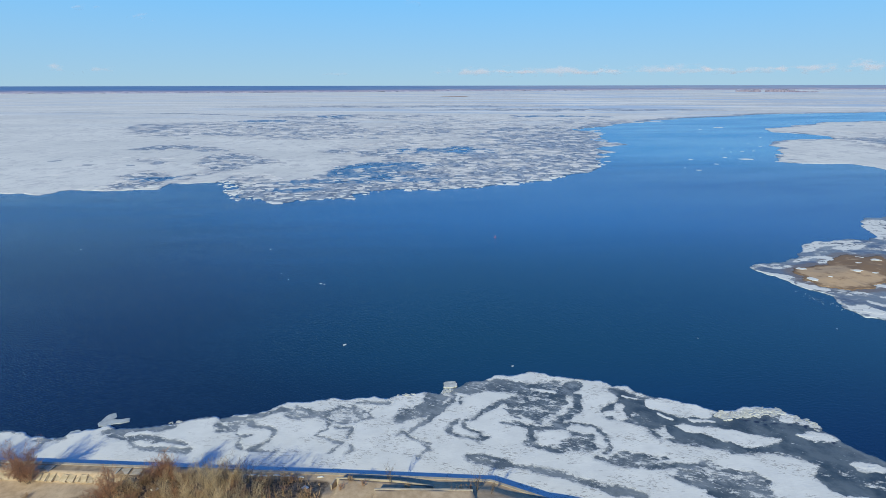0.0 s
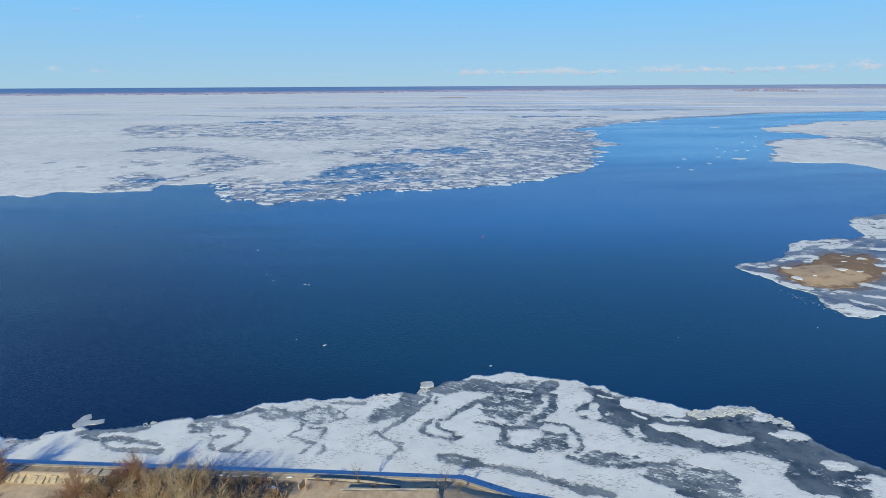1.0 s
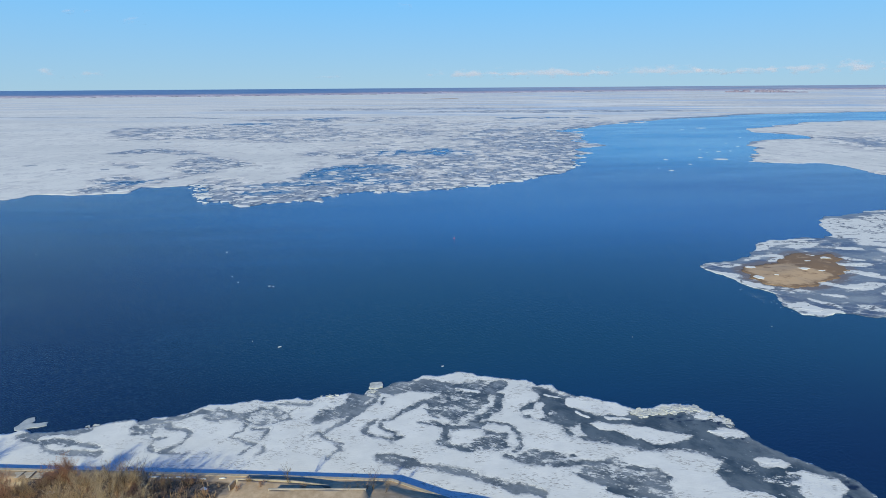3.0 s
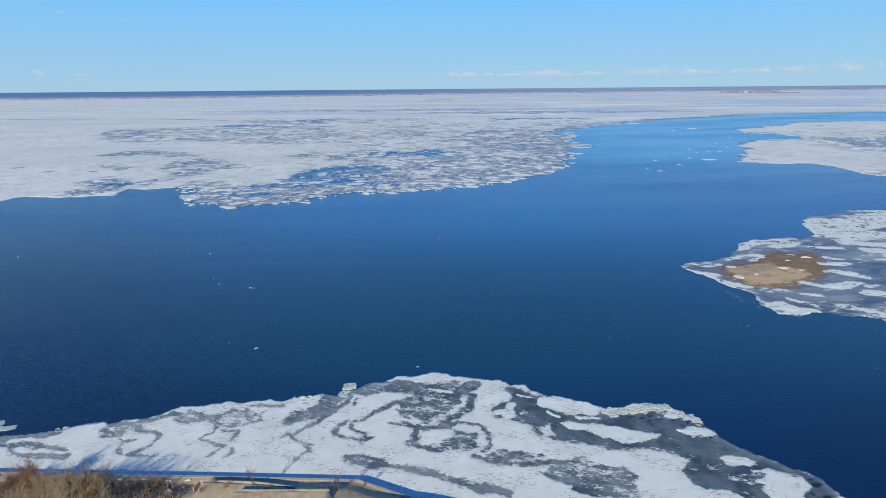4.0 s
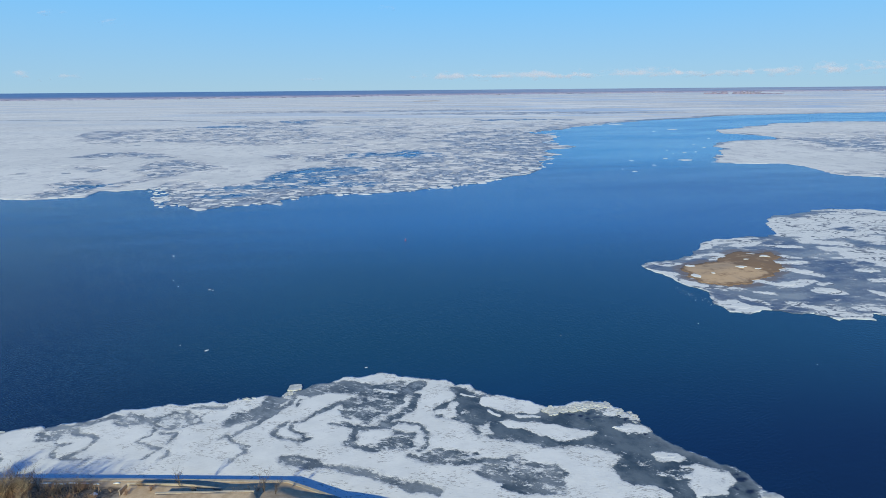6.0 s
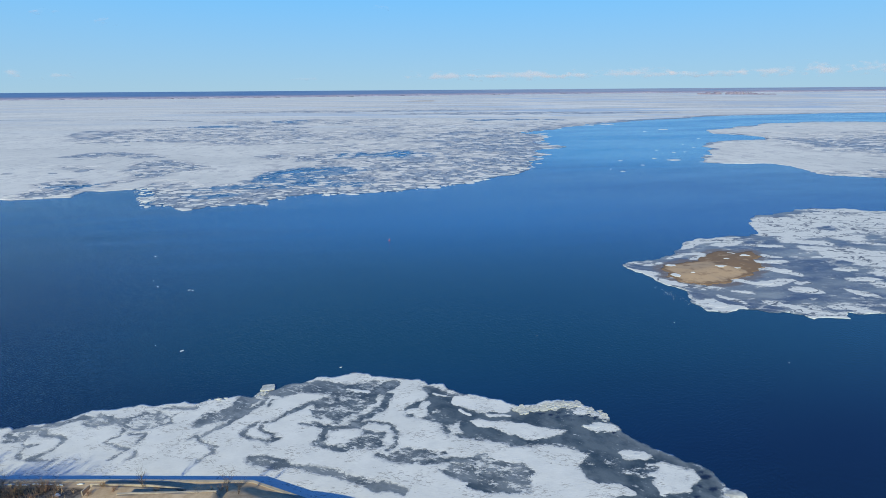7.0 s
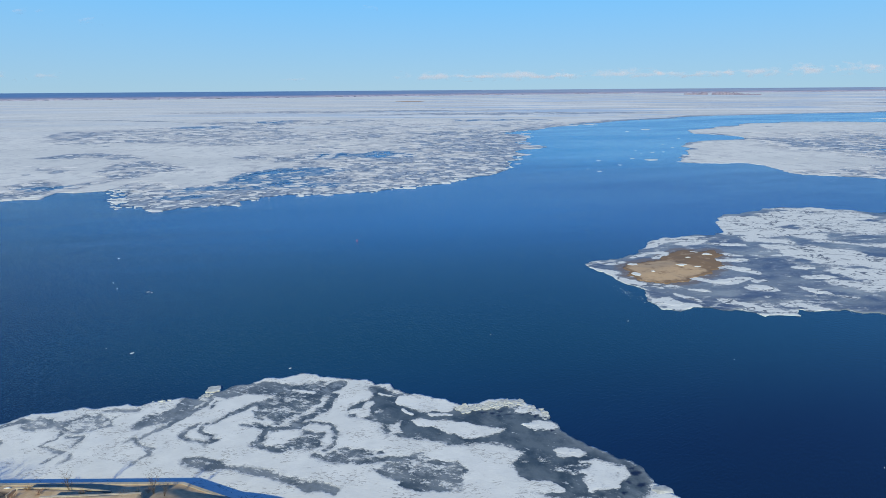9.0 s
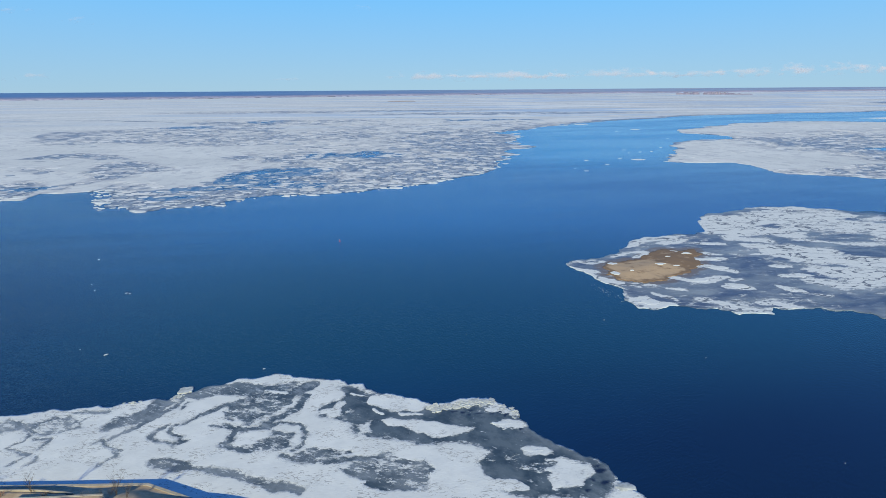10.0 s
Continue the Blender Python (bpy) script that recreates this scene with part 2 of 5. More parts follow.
def island_material():
    """Slate-grey ice with ragged snow; 'mud' is high where sand has washed over the ice."""
    m, nt, p = material("snow_patched_island_ice")
    drawn = coords(nt, (0.5, 1.1, 1), radians(6))
    bare = value_of(nt, "bare")
    torn, grain = noise_tex(nt, drawn, 0.36, 9.0, 0.72), noise_tex(nt, drawn, 1.4, 7.0, 0.70)
    bare = calc(nt, "ADD", bare, calc(nt, "ADD", calc(nt, "MULTIPLY", calc(nt, "SUBTRACT", torn, 0.5), 4.0), calc(nt, "MULTIPLY", calc(nt, "SUBTRACT", grain, 0.5), 1.6)))
    dark = blend(nt, ramp(nt, noise_tex(nt, drawn, 0.10, 7.0, 0.62), 0.38, 0.62), (0.075, 0.098, 0.155), (0.205, 0.228, 0.248))
    frost = calc(nt, "MULTIPLY", ramp(nt, noise_tex(nt, drawn, 0.45, 7.0, 0.66), 0.52, 0.68), 0.55)
    dark = blend(nt, frost, dark, (0.37, 0.39, 0.41))
    # thin, clouded snow that fades out over the ice
    haze = noise_tex(nt, coords(nt, (0.45, 1, 1), radians(4)), 0.085, 6.0, 0.6)
    dark = blend(nt, ramp(nt, haze, 0.48, 0.70, 0.0, 0.75), dark, (0.38, 0.405, 0.40))
    # narrow winding cracks in the lying snow
    wander = noise_tex(nt, coords(nt, (0.5, 1, 1)), 0.15, 3.0, 0.5)
    cracked = calc(nt, "MULTIPLY", ramp(nt, calc(nt, "ABSOLUTE", calc(nt, "SUBTRACT", wander, 0.5), 0.0), 0.010, 0.020, 1.0, 0.0), ramp(nt, noise_tex(nt, drawn, 0.14, 4.0), 0.47, 0.51))
    finer = noise_tex(nt, coords(nt, (0.45, 1, 1), radians(14)), 0.27, 3.0, 0.5)
    finer = calc(nt, "MULTIPLY", ramp(nt, calc(nt, "ABSOLUTE", calc(nt, "SUBTRACT", finer, 0.47), 0.0), 0.010, 0.022, 1.0, 0.0), ramp(nt, noise_tex(nt, drawn, 0.21, 4.0), 0.50, 0.54))
    cracked = calc(nt, "MAXIMUM", cracked, finer)
    mud = calc(nt, "ADD", value_of(nt, "mud"), calc(nt, "MULTIPLY", calc(nt, "SUBTRACT", torn, 0.5), 1.4))
    dark = blend(nt, ramp(nt, mud, 0.25, 0.9, 0.0, 0.9), dark, (0.20, 0.145, 0.095))
    snow = blend(nt, ramp(nt, grain, 0.35, 0.62), (0.65, 0.67, 0.665), (0.75, 0.765, 0.75))
    snow = blend(nt, calc(nt, "MULTIPLY", cracked, 0.95), snow, (0.13, 0.16, 0.21))
    colour = blend(nt, ramp(nt, bare, -0.08, 0.08), snow, (0.42, 0.45, 0.48))
    colour = blend(nt, ramp(nt, bare, 0.02, 0.40), colour, dark)
    nt.links.new(colour, p.inputs["Base Color"])
    nt.links.new(ramp(nt, bare, -0.1, 0.4, 0.9, 0.38), p.inputs["Roughness"])
    bump(nt, p, grain, 0.4, 0.10)
    return m


def field_material():
    """The wide ice field: closed snow where 'cover' is high, grey slush ice where it is lower, blue and wet along the leads."""
    m, nt, p = material("drifted_ice_field")
    at = coords(nt)
    deep_at = coords(nt, (1, 0.36, 1))
    cover = value_of(nt, "cover")
    cells = node(nt, "ShaderNodeTexVoronoi", Scale=0.15, Randomness=1.0)
    nt.links.new(at, cells.inputs["Vector"])
    split = nt.nodes.new("ShaderNodeSeparateColor")
    nt.links.new(cells.outputs["Color"], split.inputs[0])
    fine = noise_tex(nt, at, 0.14, 6.0, 0.66)
    rows = noise_tex(nt, deep_at, 0.10, 6.0, 0.66)
    large = noise_tex(nt, coords(nt, (0.6, 1, 1)), 0.011, 6.0, 0.6)
    chance = calc(nt, "ADD", calc(nt, "MULTIPLY", split.outputs[0], 0.24), calc(nt, "ADD", calc(nt, "MULTIPLY", fine, 0.42), calc(nt, "MULTIPLY", rows, 0.40)))
    chance = calc(nt, "ADD", chance, calc(nt, "ADD", calc(nt, "MULTIPLY", large, 0.16), 0.10))
    left = calc(nt, "SUBTRACT", cover, chance)
    snow = blend(nt, ramp(nt, large, 0.40, 0.62), (0.655, 0.668, 0.66), (0.752, 0.758, 0.738))
    snow = blend(nt, ramp(nt, left, 0.02, 0.30), (0.52, 0.53, 0.555), snow)
    grey = blend(nt, ramp(nt, noise_tex(nt, deep_at, 0.22, 6.0, 0.68), 0.36, 0.62), (0.135, 0.170, 0.225), (0.40, 0.43, 0.47))
    blue = blend(nt, ramp(nt, noise_tex(nt, deep_at, 0.16, 6.0, 0.68), 0.40, 0.62), (0.045, 0.165, 0.33), (0.27, 0.36, 0.46))
    wet = calc(nt, "ADD", value_of(nt, "lead"), calc(nt, "MULTIPLY", calc(nt, "SUBTRACT", large, 0.5), 1.2))
    slush = blend(nt, ramp(nt, wet, 0.15, 0.55), grey, blue)
    flocks = calc(nt, "MULTIPLY", ramp(nt, noise_tex(nt, deep_at, 0.13, 6.0, 0.66), 0.53, 0.61), ramp(nt, noise_tex(nt, coords(nt, (0.4, 1, 1)), 0.010, 5.0, 0.6), 0.42, 0.56))
    snow = blend(nt, calc(nt, "MULTIPLY", flocks, 0.32), snow, (0.36, 0.39, 0.43))
    specks = ramp(nt, noise_tex(nt, deep_at, 0.34, 6.0, 0.7), 0.56, 0.63, 0.0, 0.22)
    snow = blend(nt, specks, snow, (0.40, 0.43, 0.46))
    # long bluish bands, stronger far out and towards the east
    tc = nt.nodes.new("ShaderNodeTexCoord")
    out = nt.nodes.new("ShaderNodeSeparateXYZ")
    nt.links.new(tc.outputs["Object"], out.inputs[0])
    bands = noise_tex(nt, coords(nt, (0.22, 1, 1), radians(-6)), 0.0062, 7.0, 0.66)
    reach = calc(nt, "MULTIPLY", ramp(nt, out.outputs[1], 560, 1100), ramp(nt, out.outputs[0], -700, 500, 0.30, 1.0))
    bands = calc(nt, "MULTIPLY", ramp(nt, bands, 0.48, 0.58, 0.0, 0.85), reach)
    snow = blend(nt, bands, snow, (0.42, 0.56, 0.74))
    # whiter bands, growing the same way
    white_bands = noise_tex(nt, coords(nt, (0.18, 1, 1), radians(-4)), 0.009, 6.0, 0.66)
    snow = blend(nt, calc(nt, "MULTIPLY", ramp(nt, white_bands, 0.51, 0.58, 0.0, 0.9), reach), snow, (0.82, 0.825, 0.81))
    nt.links.new(blend(nt, ramp(nt, left, -0.05, 0.05), slush, snow), p.inputs["Base Color"])
    nt.links.new(ramp(nt, left, -0.06, 0.06, 0.45, 0.92), p.inputs["Roughness"])
    bump(nt, p, fine, 0.3, 0.4)
    return m


def water_material():
    m, nt, p = material("deep_blue_river_water")
    at = coords(nt, (0.5, 1.5, 1), radians(42))
    wide = noise_tex(nt, coords(nt, (0.35, 1.2, 1), radians(8)), 0.014, 5.0, 0.6)
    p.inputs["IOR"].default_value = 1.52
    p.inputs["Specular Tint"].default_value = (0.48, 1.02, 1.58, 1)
    # sky reflection painted into the base colour: dark near the quay, brighter further out
    tc = nt.nodes.new("ShaderNodeTexCoord")
    out = nt.nodes.new("ShaderNodeSeparateXYZ")
    nt.links.new(tc.outputs["Object"], out.inputs[0])
    sky_sheen = calc(nt, "ADD", ramp(nt, out.outputs[1], 55, 250, 0.0, 0.85), ramp(nt, out.outputs[0], -130, 40, -0.26, 0.24))
    sky_sheen = calc(nt, "SUBTRACT", sky_sheen, calc(nt, "ADD", ramp(nt, out.outputs[0], 40, 120, 0.0, 0.20), ramp(nt, out.outputs[0], 100, 240, 0.0, 0.44)))
    sky_sheen = calc(nt, "ADD", sky_sheen, calc(nt, "MULTIPLY", calc(nt, "SUBTRACT", wide, 0.5), 0.5))
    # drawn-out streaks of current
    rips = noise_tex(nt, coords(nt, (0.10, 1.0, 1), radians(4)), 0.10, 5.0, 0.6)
    sky_sheen = calc(nt, "ADD", sky_sheen, calc(nt, "MULTIPLY", calc(nt, "SUBTRACT", rips, 0.5), ramp(nt, out.outputs[1], 120, 320, 0.1, 0.9)))
    water_tint = blend(nt, ramp(nt, sky_sheen, 0.0, 1.0), (0.006, 0.0178, 0.041), (0.007, 0.108, 0.300))
    # a greener band in the middle distance
    green_band = calc(nt, "MULTIPLY", ramp(nt, out.outputs[0], -80, 20), calc(nt, "MULTIPLY", ramp(nt, out.outputs[1], 62, 105), ramp(nt, out.outputs[1], 125, 215, 1.0, 0.0)))
    water_tint = blend(nt, calc(nt, "MULTIPLY", green_band, 0.85), water_tint, (0.010, 0.060, 0.082))
    # darker, purer blue off the island
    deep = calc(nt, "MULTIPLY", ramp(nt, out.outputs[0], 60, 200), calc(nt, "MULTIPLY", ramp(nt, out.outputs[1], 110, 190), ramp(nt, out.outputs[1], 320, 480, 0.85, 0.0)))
    water_tint = blend(nt, deep, water_tint, (0.005, 0.066, 0.240))
    # paler, brighter blue where the river bends
    bend_pale = calc(nt, "MULTIPLY", ramp(nt, out.outputs[0], -60, 190), ramp(nt, out.outputs[1], 215, 480))
    bend_pale = calc(nt, "MULTIPLY", bend_pale, calc(nt, "SUBTRACT", 1.0, calc(nt, "MULTIPLY", ramp(nt, out.outputs[0], 180, 280), ramp(nt, out.outputs[1], 300, 450, 0.55, 0.0))))
    bend_pale = calc(nt, "ADD", bend_pale, calc(nt, "MULTIPLY", calc(nt, "SUBTRACT", rips, 0.5), calc(nt, "MULTIPLY", bend_pale, 1.2)))
    water_tint = blend(nt, ramp(nt, bend_pale, 0.1, 1.0), water_tint, (0.008, 0.218, 0.490))
    nt.links.new(water_tint, p.inputs["Base Color"])
    nt.links.new(ramp(nt, wide, 0.3, 0.7, 0.14, 0.24), p.inputs["Roughness"])
    waves = calc(nt, "ADD", noise_tex(nt, at, 2.4, 2.0, 0.55), calc(nt, "MULTIPLY", noise_tex(nt, at, 0.5, 3.0, 0.5), 0.26))
    bump(nt, p, waves, 0.34, 0.22)
    return m


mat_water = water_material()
mat_shelf = shelf_material()
mat_island = island_material()
mat_ice_edge = plain("wet_ice_edge", (0.13, 0.15, 0.16), (0.30, 0.32, 0.31), 1.2, 0.5)
mat_field = field_material()
mat_floe = plain("snow_covered_floe", (0.69, 0.71, 0.70), (0.785, 0.795, 0.775), 0.35, 0.9)


def floe_material():
    """Floes from white, snow-covered to grey and wet, one tone each."""
    m, nt, p = material("drift_floe")
    geo = nt.nodes.new("ShaderNodeNewGeometry")
    grain = noise_tex(nt, coords(nt), 0.5, 4.0)
    tone = calc(nt, "ADD", geo.outputs["Random Per Island"], calc(nt, "MULTIPLY", calc(nt, "SUBTRACT", grain, 0.5), 0.5))
    colour = blend(nt, ramp(nt, tone, 0.05, 0.40), (0.30, 0.325, 0.36), (0.71, 0.705, 0.69))
    nt.links.new(blend(nt, ramp(nt, tone, 0.45, 1.0), colour, (0.80, 0.79, 0.77)), p.inputs["Base Color"])
    nt.links.new(ramp(nt, tone, 0.05, 0.4, 0.4, 0.9), p.inputs["Roughness"])
    return m


mat_drift = floe_material()
mat_thin = plain("thin_wet_ice", (0.34, 0.38, 0.395), (0.50, 0.535, 0.54), 0.9, 0.45, 0.02)
mat_dark_ice = plain("dark_refrozen_ice", (0.16, 0.20, 0.27), (0.30, 0.34, 0.40), 0.05, 0.5)
mat_slab_ice = plain("broken_ice_slab", (0.40, 0.41, 0.385), (0.66, 0.665, 0.63), 1.4, 0.5, 0.02)


def bar_material():
    """Sand, dry and pale on the crown, brown and wet at the margin."""
    m, nt, p = material("island_sand")
    at = coords(nt)
    dry = calc(nt, "ADD", value_of(nt, "dry"), calc(nt, "MULTIPLY", calc(nt, "SUBTRACT", noise_tex(nt, coords(nt, (0.6, 1, 1)), 0.40, 8.0, 0.70), 0.5), 3.0))
    nt.links.new(blend(nt, ramp(nt, dry, 0.2, 0.8), (0.235, 0.152, 0.092), (0.50, 0.352, 0.222)), p.inputs["Base Color"])
    p.inputs["Roughness"].default_value = 0.95
    bump(nt, p, noise_tex(nt, at, 1.5, 5.0), 0.5, 0.06)
    return m


mat_bar = bar_material()


def ground_material():
    """Pale dry sand, and brown soil under dead weeds where 'soil' is high."""
    m, nt, p = material("sandy_bank_ground")
    at = coords(nt)
    fine, wide = noise_tex(nt, at, 1.1, 6.0, 0.68), noise_tex(nt, at, 0.14, 4.0)
    mixed = calc(nt, "ADD", calc(nt, "MULTIPLY", fine, 0.6), calc(nt, "MULTIPLY", wide, 0.4))
    sand = blend(nt, ramp(nt, mixed, 0.36, 0.64), (0.44, 0.308, 0.188), (0.63, 0.47, 0.305))
    litter = blend(nt, ramp(nt, noise_tex(nt, at, 2.2, 6.0, 0.7), 0.38, 0.62), (0.10, 0.07, 0.045), (0.36, 0.25, 0.15))
    soil = calc(nt, "ADD", value_of(nt, "soil"), calc(nt, "MULTIPLY", calc(nt, "SUBTRACT", fine, 0.5), 1.2))
    nt.links.new(blend(nt, ramp(nt, soil, 0.3, 0.7), sand, litter), p.inputs["Base Color"])
    p.inputs["Roughness"].default_value = 0.95
    bump(nt, p, fine, 0.6, 0.04)
    return m


mat_ground = ground_material()
mat_concrete = plain("weathered_concrete", (0.36, 0.31, 0.24), (0.52, 0.45, 0.36), 1.6, 0.9, 0.012)
mat_slab = plain("sandy_concrete_slab", (0.40, 0.31, 0.20), (0.57, 0.455, 0.31), 1.9, 0.92, 0.012)
mat_bark = plain("grey_brown_bark", (0.12, 0.085, 0.06), (0.22, 0.165, 0.12), 6.0, 0.9)
mat_twig_red = plain("reddish_willow_twig", (0.42, 0.22, 0.12), (0.60, 0.36, 0.22), 3.0, 0.85)
mat_twig_straw = plain("straw_coloured_twig", (0.56, 0.40, 0.21), (0.76, 0.58, 0.34), 3.0, 0.85)
mat_reed = plain("dry_reed", (0.36, 0.225, 0.115), (0.58, 0.395, 0.215), 0.8, 0.9)
# distance haze is mixed into these two wood colours
mat_wood = plain("hazed_far_woods", (0.27, 0.28, 0.41), (0.36, 0.35, 0.47), 0.05, 0.95)
mat_islet = plain("hazed_islet_woods", (0.22, 0.20, 0.28), (0.33, 0.29, 0.36), 0.05, 0.95)


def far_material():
    """Far woods, haze put into the colour: blue in the west, paler eastwards."""
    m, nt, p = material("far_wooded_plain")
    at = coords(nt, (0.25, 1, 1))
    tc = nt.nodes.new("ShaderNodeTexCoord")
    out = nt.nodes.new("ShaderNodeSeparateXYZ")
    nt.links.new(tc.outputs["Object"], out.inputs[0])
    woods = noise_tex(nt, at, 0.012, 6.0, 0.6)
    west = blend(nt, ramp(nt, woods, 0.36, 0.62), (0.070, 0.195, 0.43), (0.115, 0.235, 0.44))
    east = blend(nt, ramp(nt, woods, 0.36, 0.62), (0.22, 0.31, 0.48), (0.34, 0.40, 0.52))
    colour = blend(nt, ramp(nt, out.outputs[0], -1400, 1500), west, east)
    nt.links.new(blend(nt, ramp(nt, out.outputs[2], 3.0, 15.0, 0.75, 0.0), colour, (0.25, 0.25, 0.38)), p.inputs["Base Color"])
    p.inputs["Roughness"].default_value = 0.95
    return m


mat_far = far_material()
mat_red = plain("red_buoy_paint", (0.45, 0.05, 0.04), (0.55, 0.08, 0.06), 3.0, 0.5)


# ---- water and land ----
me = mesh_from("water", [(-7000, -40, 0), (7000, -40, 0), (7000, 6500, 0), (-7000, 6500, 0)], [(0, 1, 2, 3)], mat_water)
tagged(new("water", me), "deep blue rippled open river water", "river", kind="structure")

# the quay's edge, from left to right
QUAY = np.array([(-900, 96), (-200, 66.5), (-57, 60.6), (-8.7, 58.7), (12.0, 57.75), (18.1, 55.0), (52, 40), (130, 4), (900, -340)])
QUAY_TOP = 2.0


def quay_y(x):
    return np.interp(x, QUAY[:, 0], QUAY[:, 1])


UPPER_Y = 52.95                            # the upper terrace's edge


def terrace_y(x):
    """The lower terrace's edge, which leaves the quay at a slant."""
    return np.interp(x, [-8.4, -1.3, 4.25], [56.05, 55.7, 54.75])


def land_z(x, y):
    """Height of the bank behind the quay."""
    back = quay_y(x) - y
    dike = QUAY_TOP - 0.06 + 0.15 * smooth(back, 0.6, 1.9) - 0.95 * smooth(back, 1.95, 2.85) + 0.4 * smooth(back, 6, 20)
    brush = QUAY_TOP - 0.06 + 1.0 * smooth(back, 1.5, 5.5)
    k = smooth(x, -38.6, -36.2)
    left = dike * (1 - k) + brush * k
    low = QUAY_TOP - 0.06
    deck = low + 1.45 * smooth(terrace_y(x) - y, 0.0, 0.12)
    deck = np.where(x > 4.25, low + 1.45 * smooth(back, 0.6, 4.2), deck)
    deck = deck + 1.30 * np.where(x < 9.3, smooth(UPPER_Y - y, 0.0, 0.12) * smooth(x, -3.0, -2.8), smooth(UPPER_Y - y, -1.5, 4.0))
    z = np.where(x > -8.3, deck, left)
    return z + 0.22 * fbm(x, y, 7.0, 31) * smooth(back, 3.3, 5.0) + 3.0 * fbm(x, y, 160.0, 35) * smooth(back, 20, 120)


def land():
    xs = np.concatenate([np.linspace(-5200, -160, 30), np.linspace(-150, -75, 30), np.arange(-72, 32, 0.4), np.linspace(33, 130, 60), np.linspace(150, 5200, 24)])
    back = np.concatenate([np.arange(0, 9, 0.3), np.linspace(9.5, 40, 40), np.linspace(50, 400, 25), np.linspace(500, 4500, 12)])
    gx, gb = np.meshgrid(xs, back, indexing="ij")
    gy = quay_y(gx) - 0.35 - gb
    gz = land_z(gx, gy)
    verts = np.column_stack([gx.ravel(), gy.ravel(), gz.ravel()])
    n = len(back)
    i, j = np.meshgrid(np.arange(len(xs) - 1), np.arange(n - 1), indexing="ij")
    a = (i * n + j).ravel()
    faces = np.column_stack([a, a + 1, a + n + 1, a + n])
    me = mesh_from("ground", verts, faces, mat_ground, True)
    x, y = verts[:, 0], verts[:, 1]
    b = quay_y(x) - y
    soil = smooth(x + 1.4 * b + 6 * fbm(x, y, 6.0, 36), -38, -33) * (1 - smooth(x + 2 * fbm(x, y, 4.0, 37), -10.5, -8.5)) * smooth(b, 0.9, 2.2)
    soil = np.maximum(soil, 0.5 * smooth(-x, 35, 37) * smooth(-b, -1.9, -1.6))
    point_values(me, "soil", np.maximum(soil, 0.8 * smooth(b, 30, 60)))
    return tagged(new("ground", me), "sandy river bank with dry brown soil", "river bank", kind="structure")


ground = land()


def sweep(line, section):
    """A bar of the given section (offset landwards, height) along a line."""
    verts, faces, k = [], [], len(section)
    line = [np.array(p, float) for p in line]
    for i, p in enumerate(line):
        d = line[min(i + 1, len(line) - 1)] - line[max(i - 1, 0)]
        d = d / np.hypot(*d)
        side = np.array((d[1], -d[0]))
        for off, z in section:
            q = p + side * off
            verts.append((q[0], q[1], z))
    for i in range(len(line) - 1):
        for j in range(k):
            a, b = i * k + j, i * k + (j + 1) % k
            faces.append((a, b, b + k, a + k))
    faces += [tuple(range(k))[::-1], tuple(range((len(line) - 1) * k, len(line) * k))]
    return verts, faces


v, f = sweep([tuple(p) for p in QUAY], [(0, -1.5), (0, QUAY_TOP - 0.03), (0.03, QUAY_TOP), (0.42, QUAY_TOP), (0.45, QUAY_TOP - 0.03), (0.45, -1.5)])
quay = tagged(new("quay_wall", mesh_from("quay_wall", v, f, mat_concrete)), "weathered concrete quay wall along the frozen shore", "quay wall", kind="structure")


# ---- ice along the near shore ----
def thick(points, bare):
    return 0.20 + 0.05 * smooth(-bare, -0.3, 0.3) + 0.05 * fbm(points[:, 0], points[:, 1], 3.0, 5)


EDGE_WEST = [(-130, 74), (-90, 71.5), (-75, 70.0), (-64.9, 69.3), (-62.0, 69.1), (-58.8, 67.9), (-56.5, 67.8), (-53.8, 68.1), (-51.8, 69.4), (-50.3, 70.0),
             (-48.7, 71.0), (-46.8, 70.1), (-43.8, 70.5), (-41.3, 70.8), (-38.9, 71.5), (-35.8, 72.8), (-32.9, 73.6), (-31.3, 73.0), (-29.4, 74.1), (-26.2, 74.6),
             (-23.7, 75.6), (-22.3, 77.2), (-21.5, 77.9), (-19.6, 77.9), (-16.8, 78.5), (-10.9, 78.7), (-10.0, 79.2), (-4.1, 79.1), (-2.7, 80.2), (0.7, 80.8)]
EDGE_MID = [(2.9, 81.3), (4.7, 80.8), (7.2, 82.8), (9.9, 84.9), (14.1, 86.2), (15.3, 87.2), (19.6, 87.6), (22.3, 88.5), (24.4, 87.9), (25.8, 86.7), (30.9, 86.0),
            (33.9, 85.6), (35.2, 84.7), (35.9, 83.5), (38.5, 83.8), (40.7, 81.2), (44.1, 79.9), (47.4, 78.4), (50.1, 76.8), (51.4, 75.9)]
EDGE_EAST = [(52.6, 76.4), (56.1, 77.6), (60.7, 77.5), (61.5, 76.6), (63.3, 75.2), (64.4, 73.5), (65.6, 72.3), (65.2, 71.2), (66.4, 69.1), (67.0, 67.6), (68.3, 65.7),
             (70.8, 63.5), (72.8, 61.4), (75.0, 60.4), (75.8, 59.1), (76.0, 57.3), (76.2, 56.0), (77.0, 54.5), (78.6, 52.6), (81, 47), (86, 36)]
SHORE_SIDE = [(95, 18), (75, 27), (52, 37.5), (18, 52.6), (12, 55.4), (-57, 58.2), (-130, 61)]

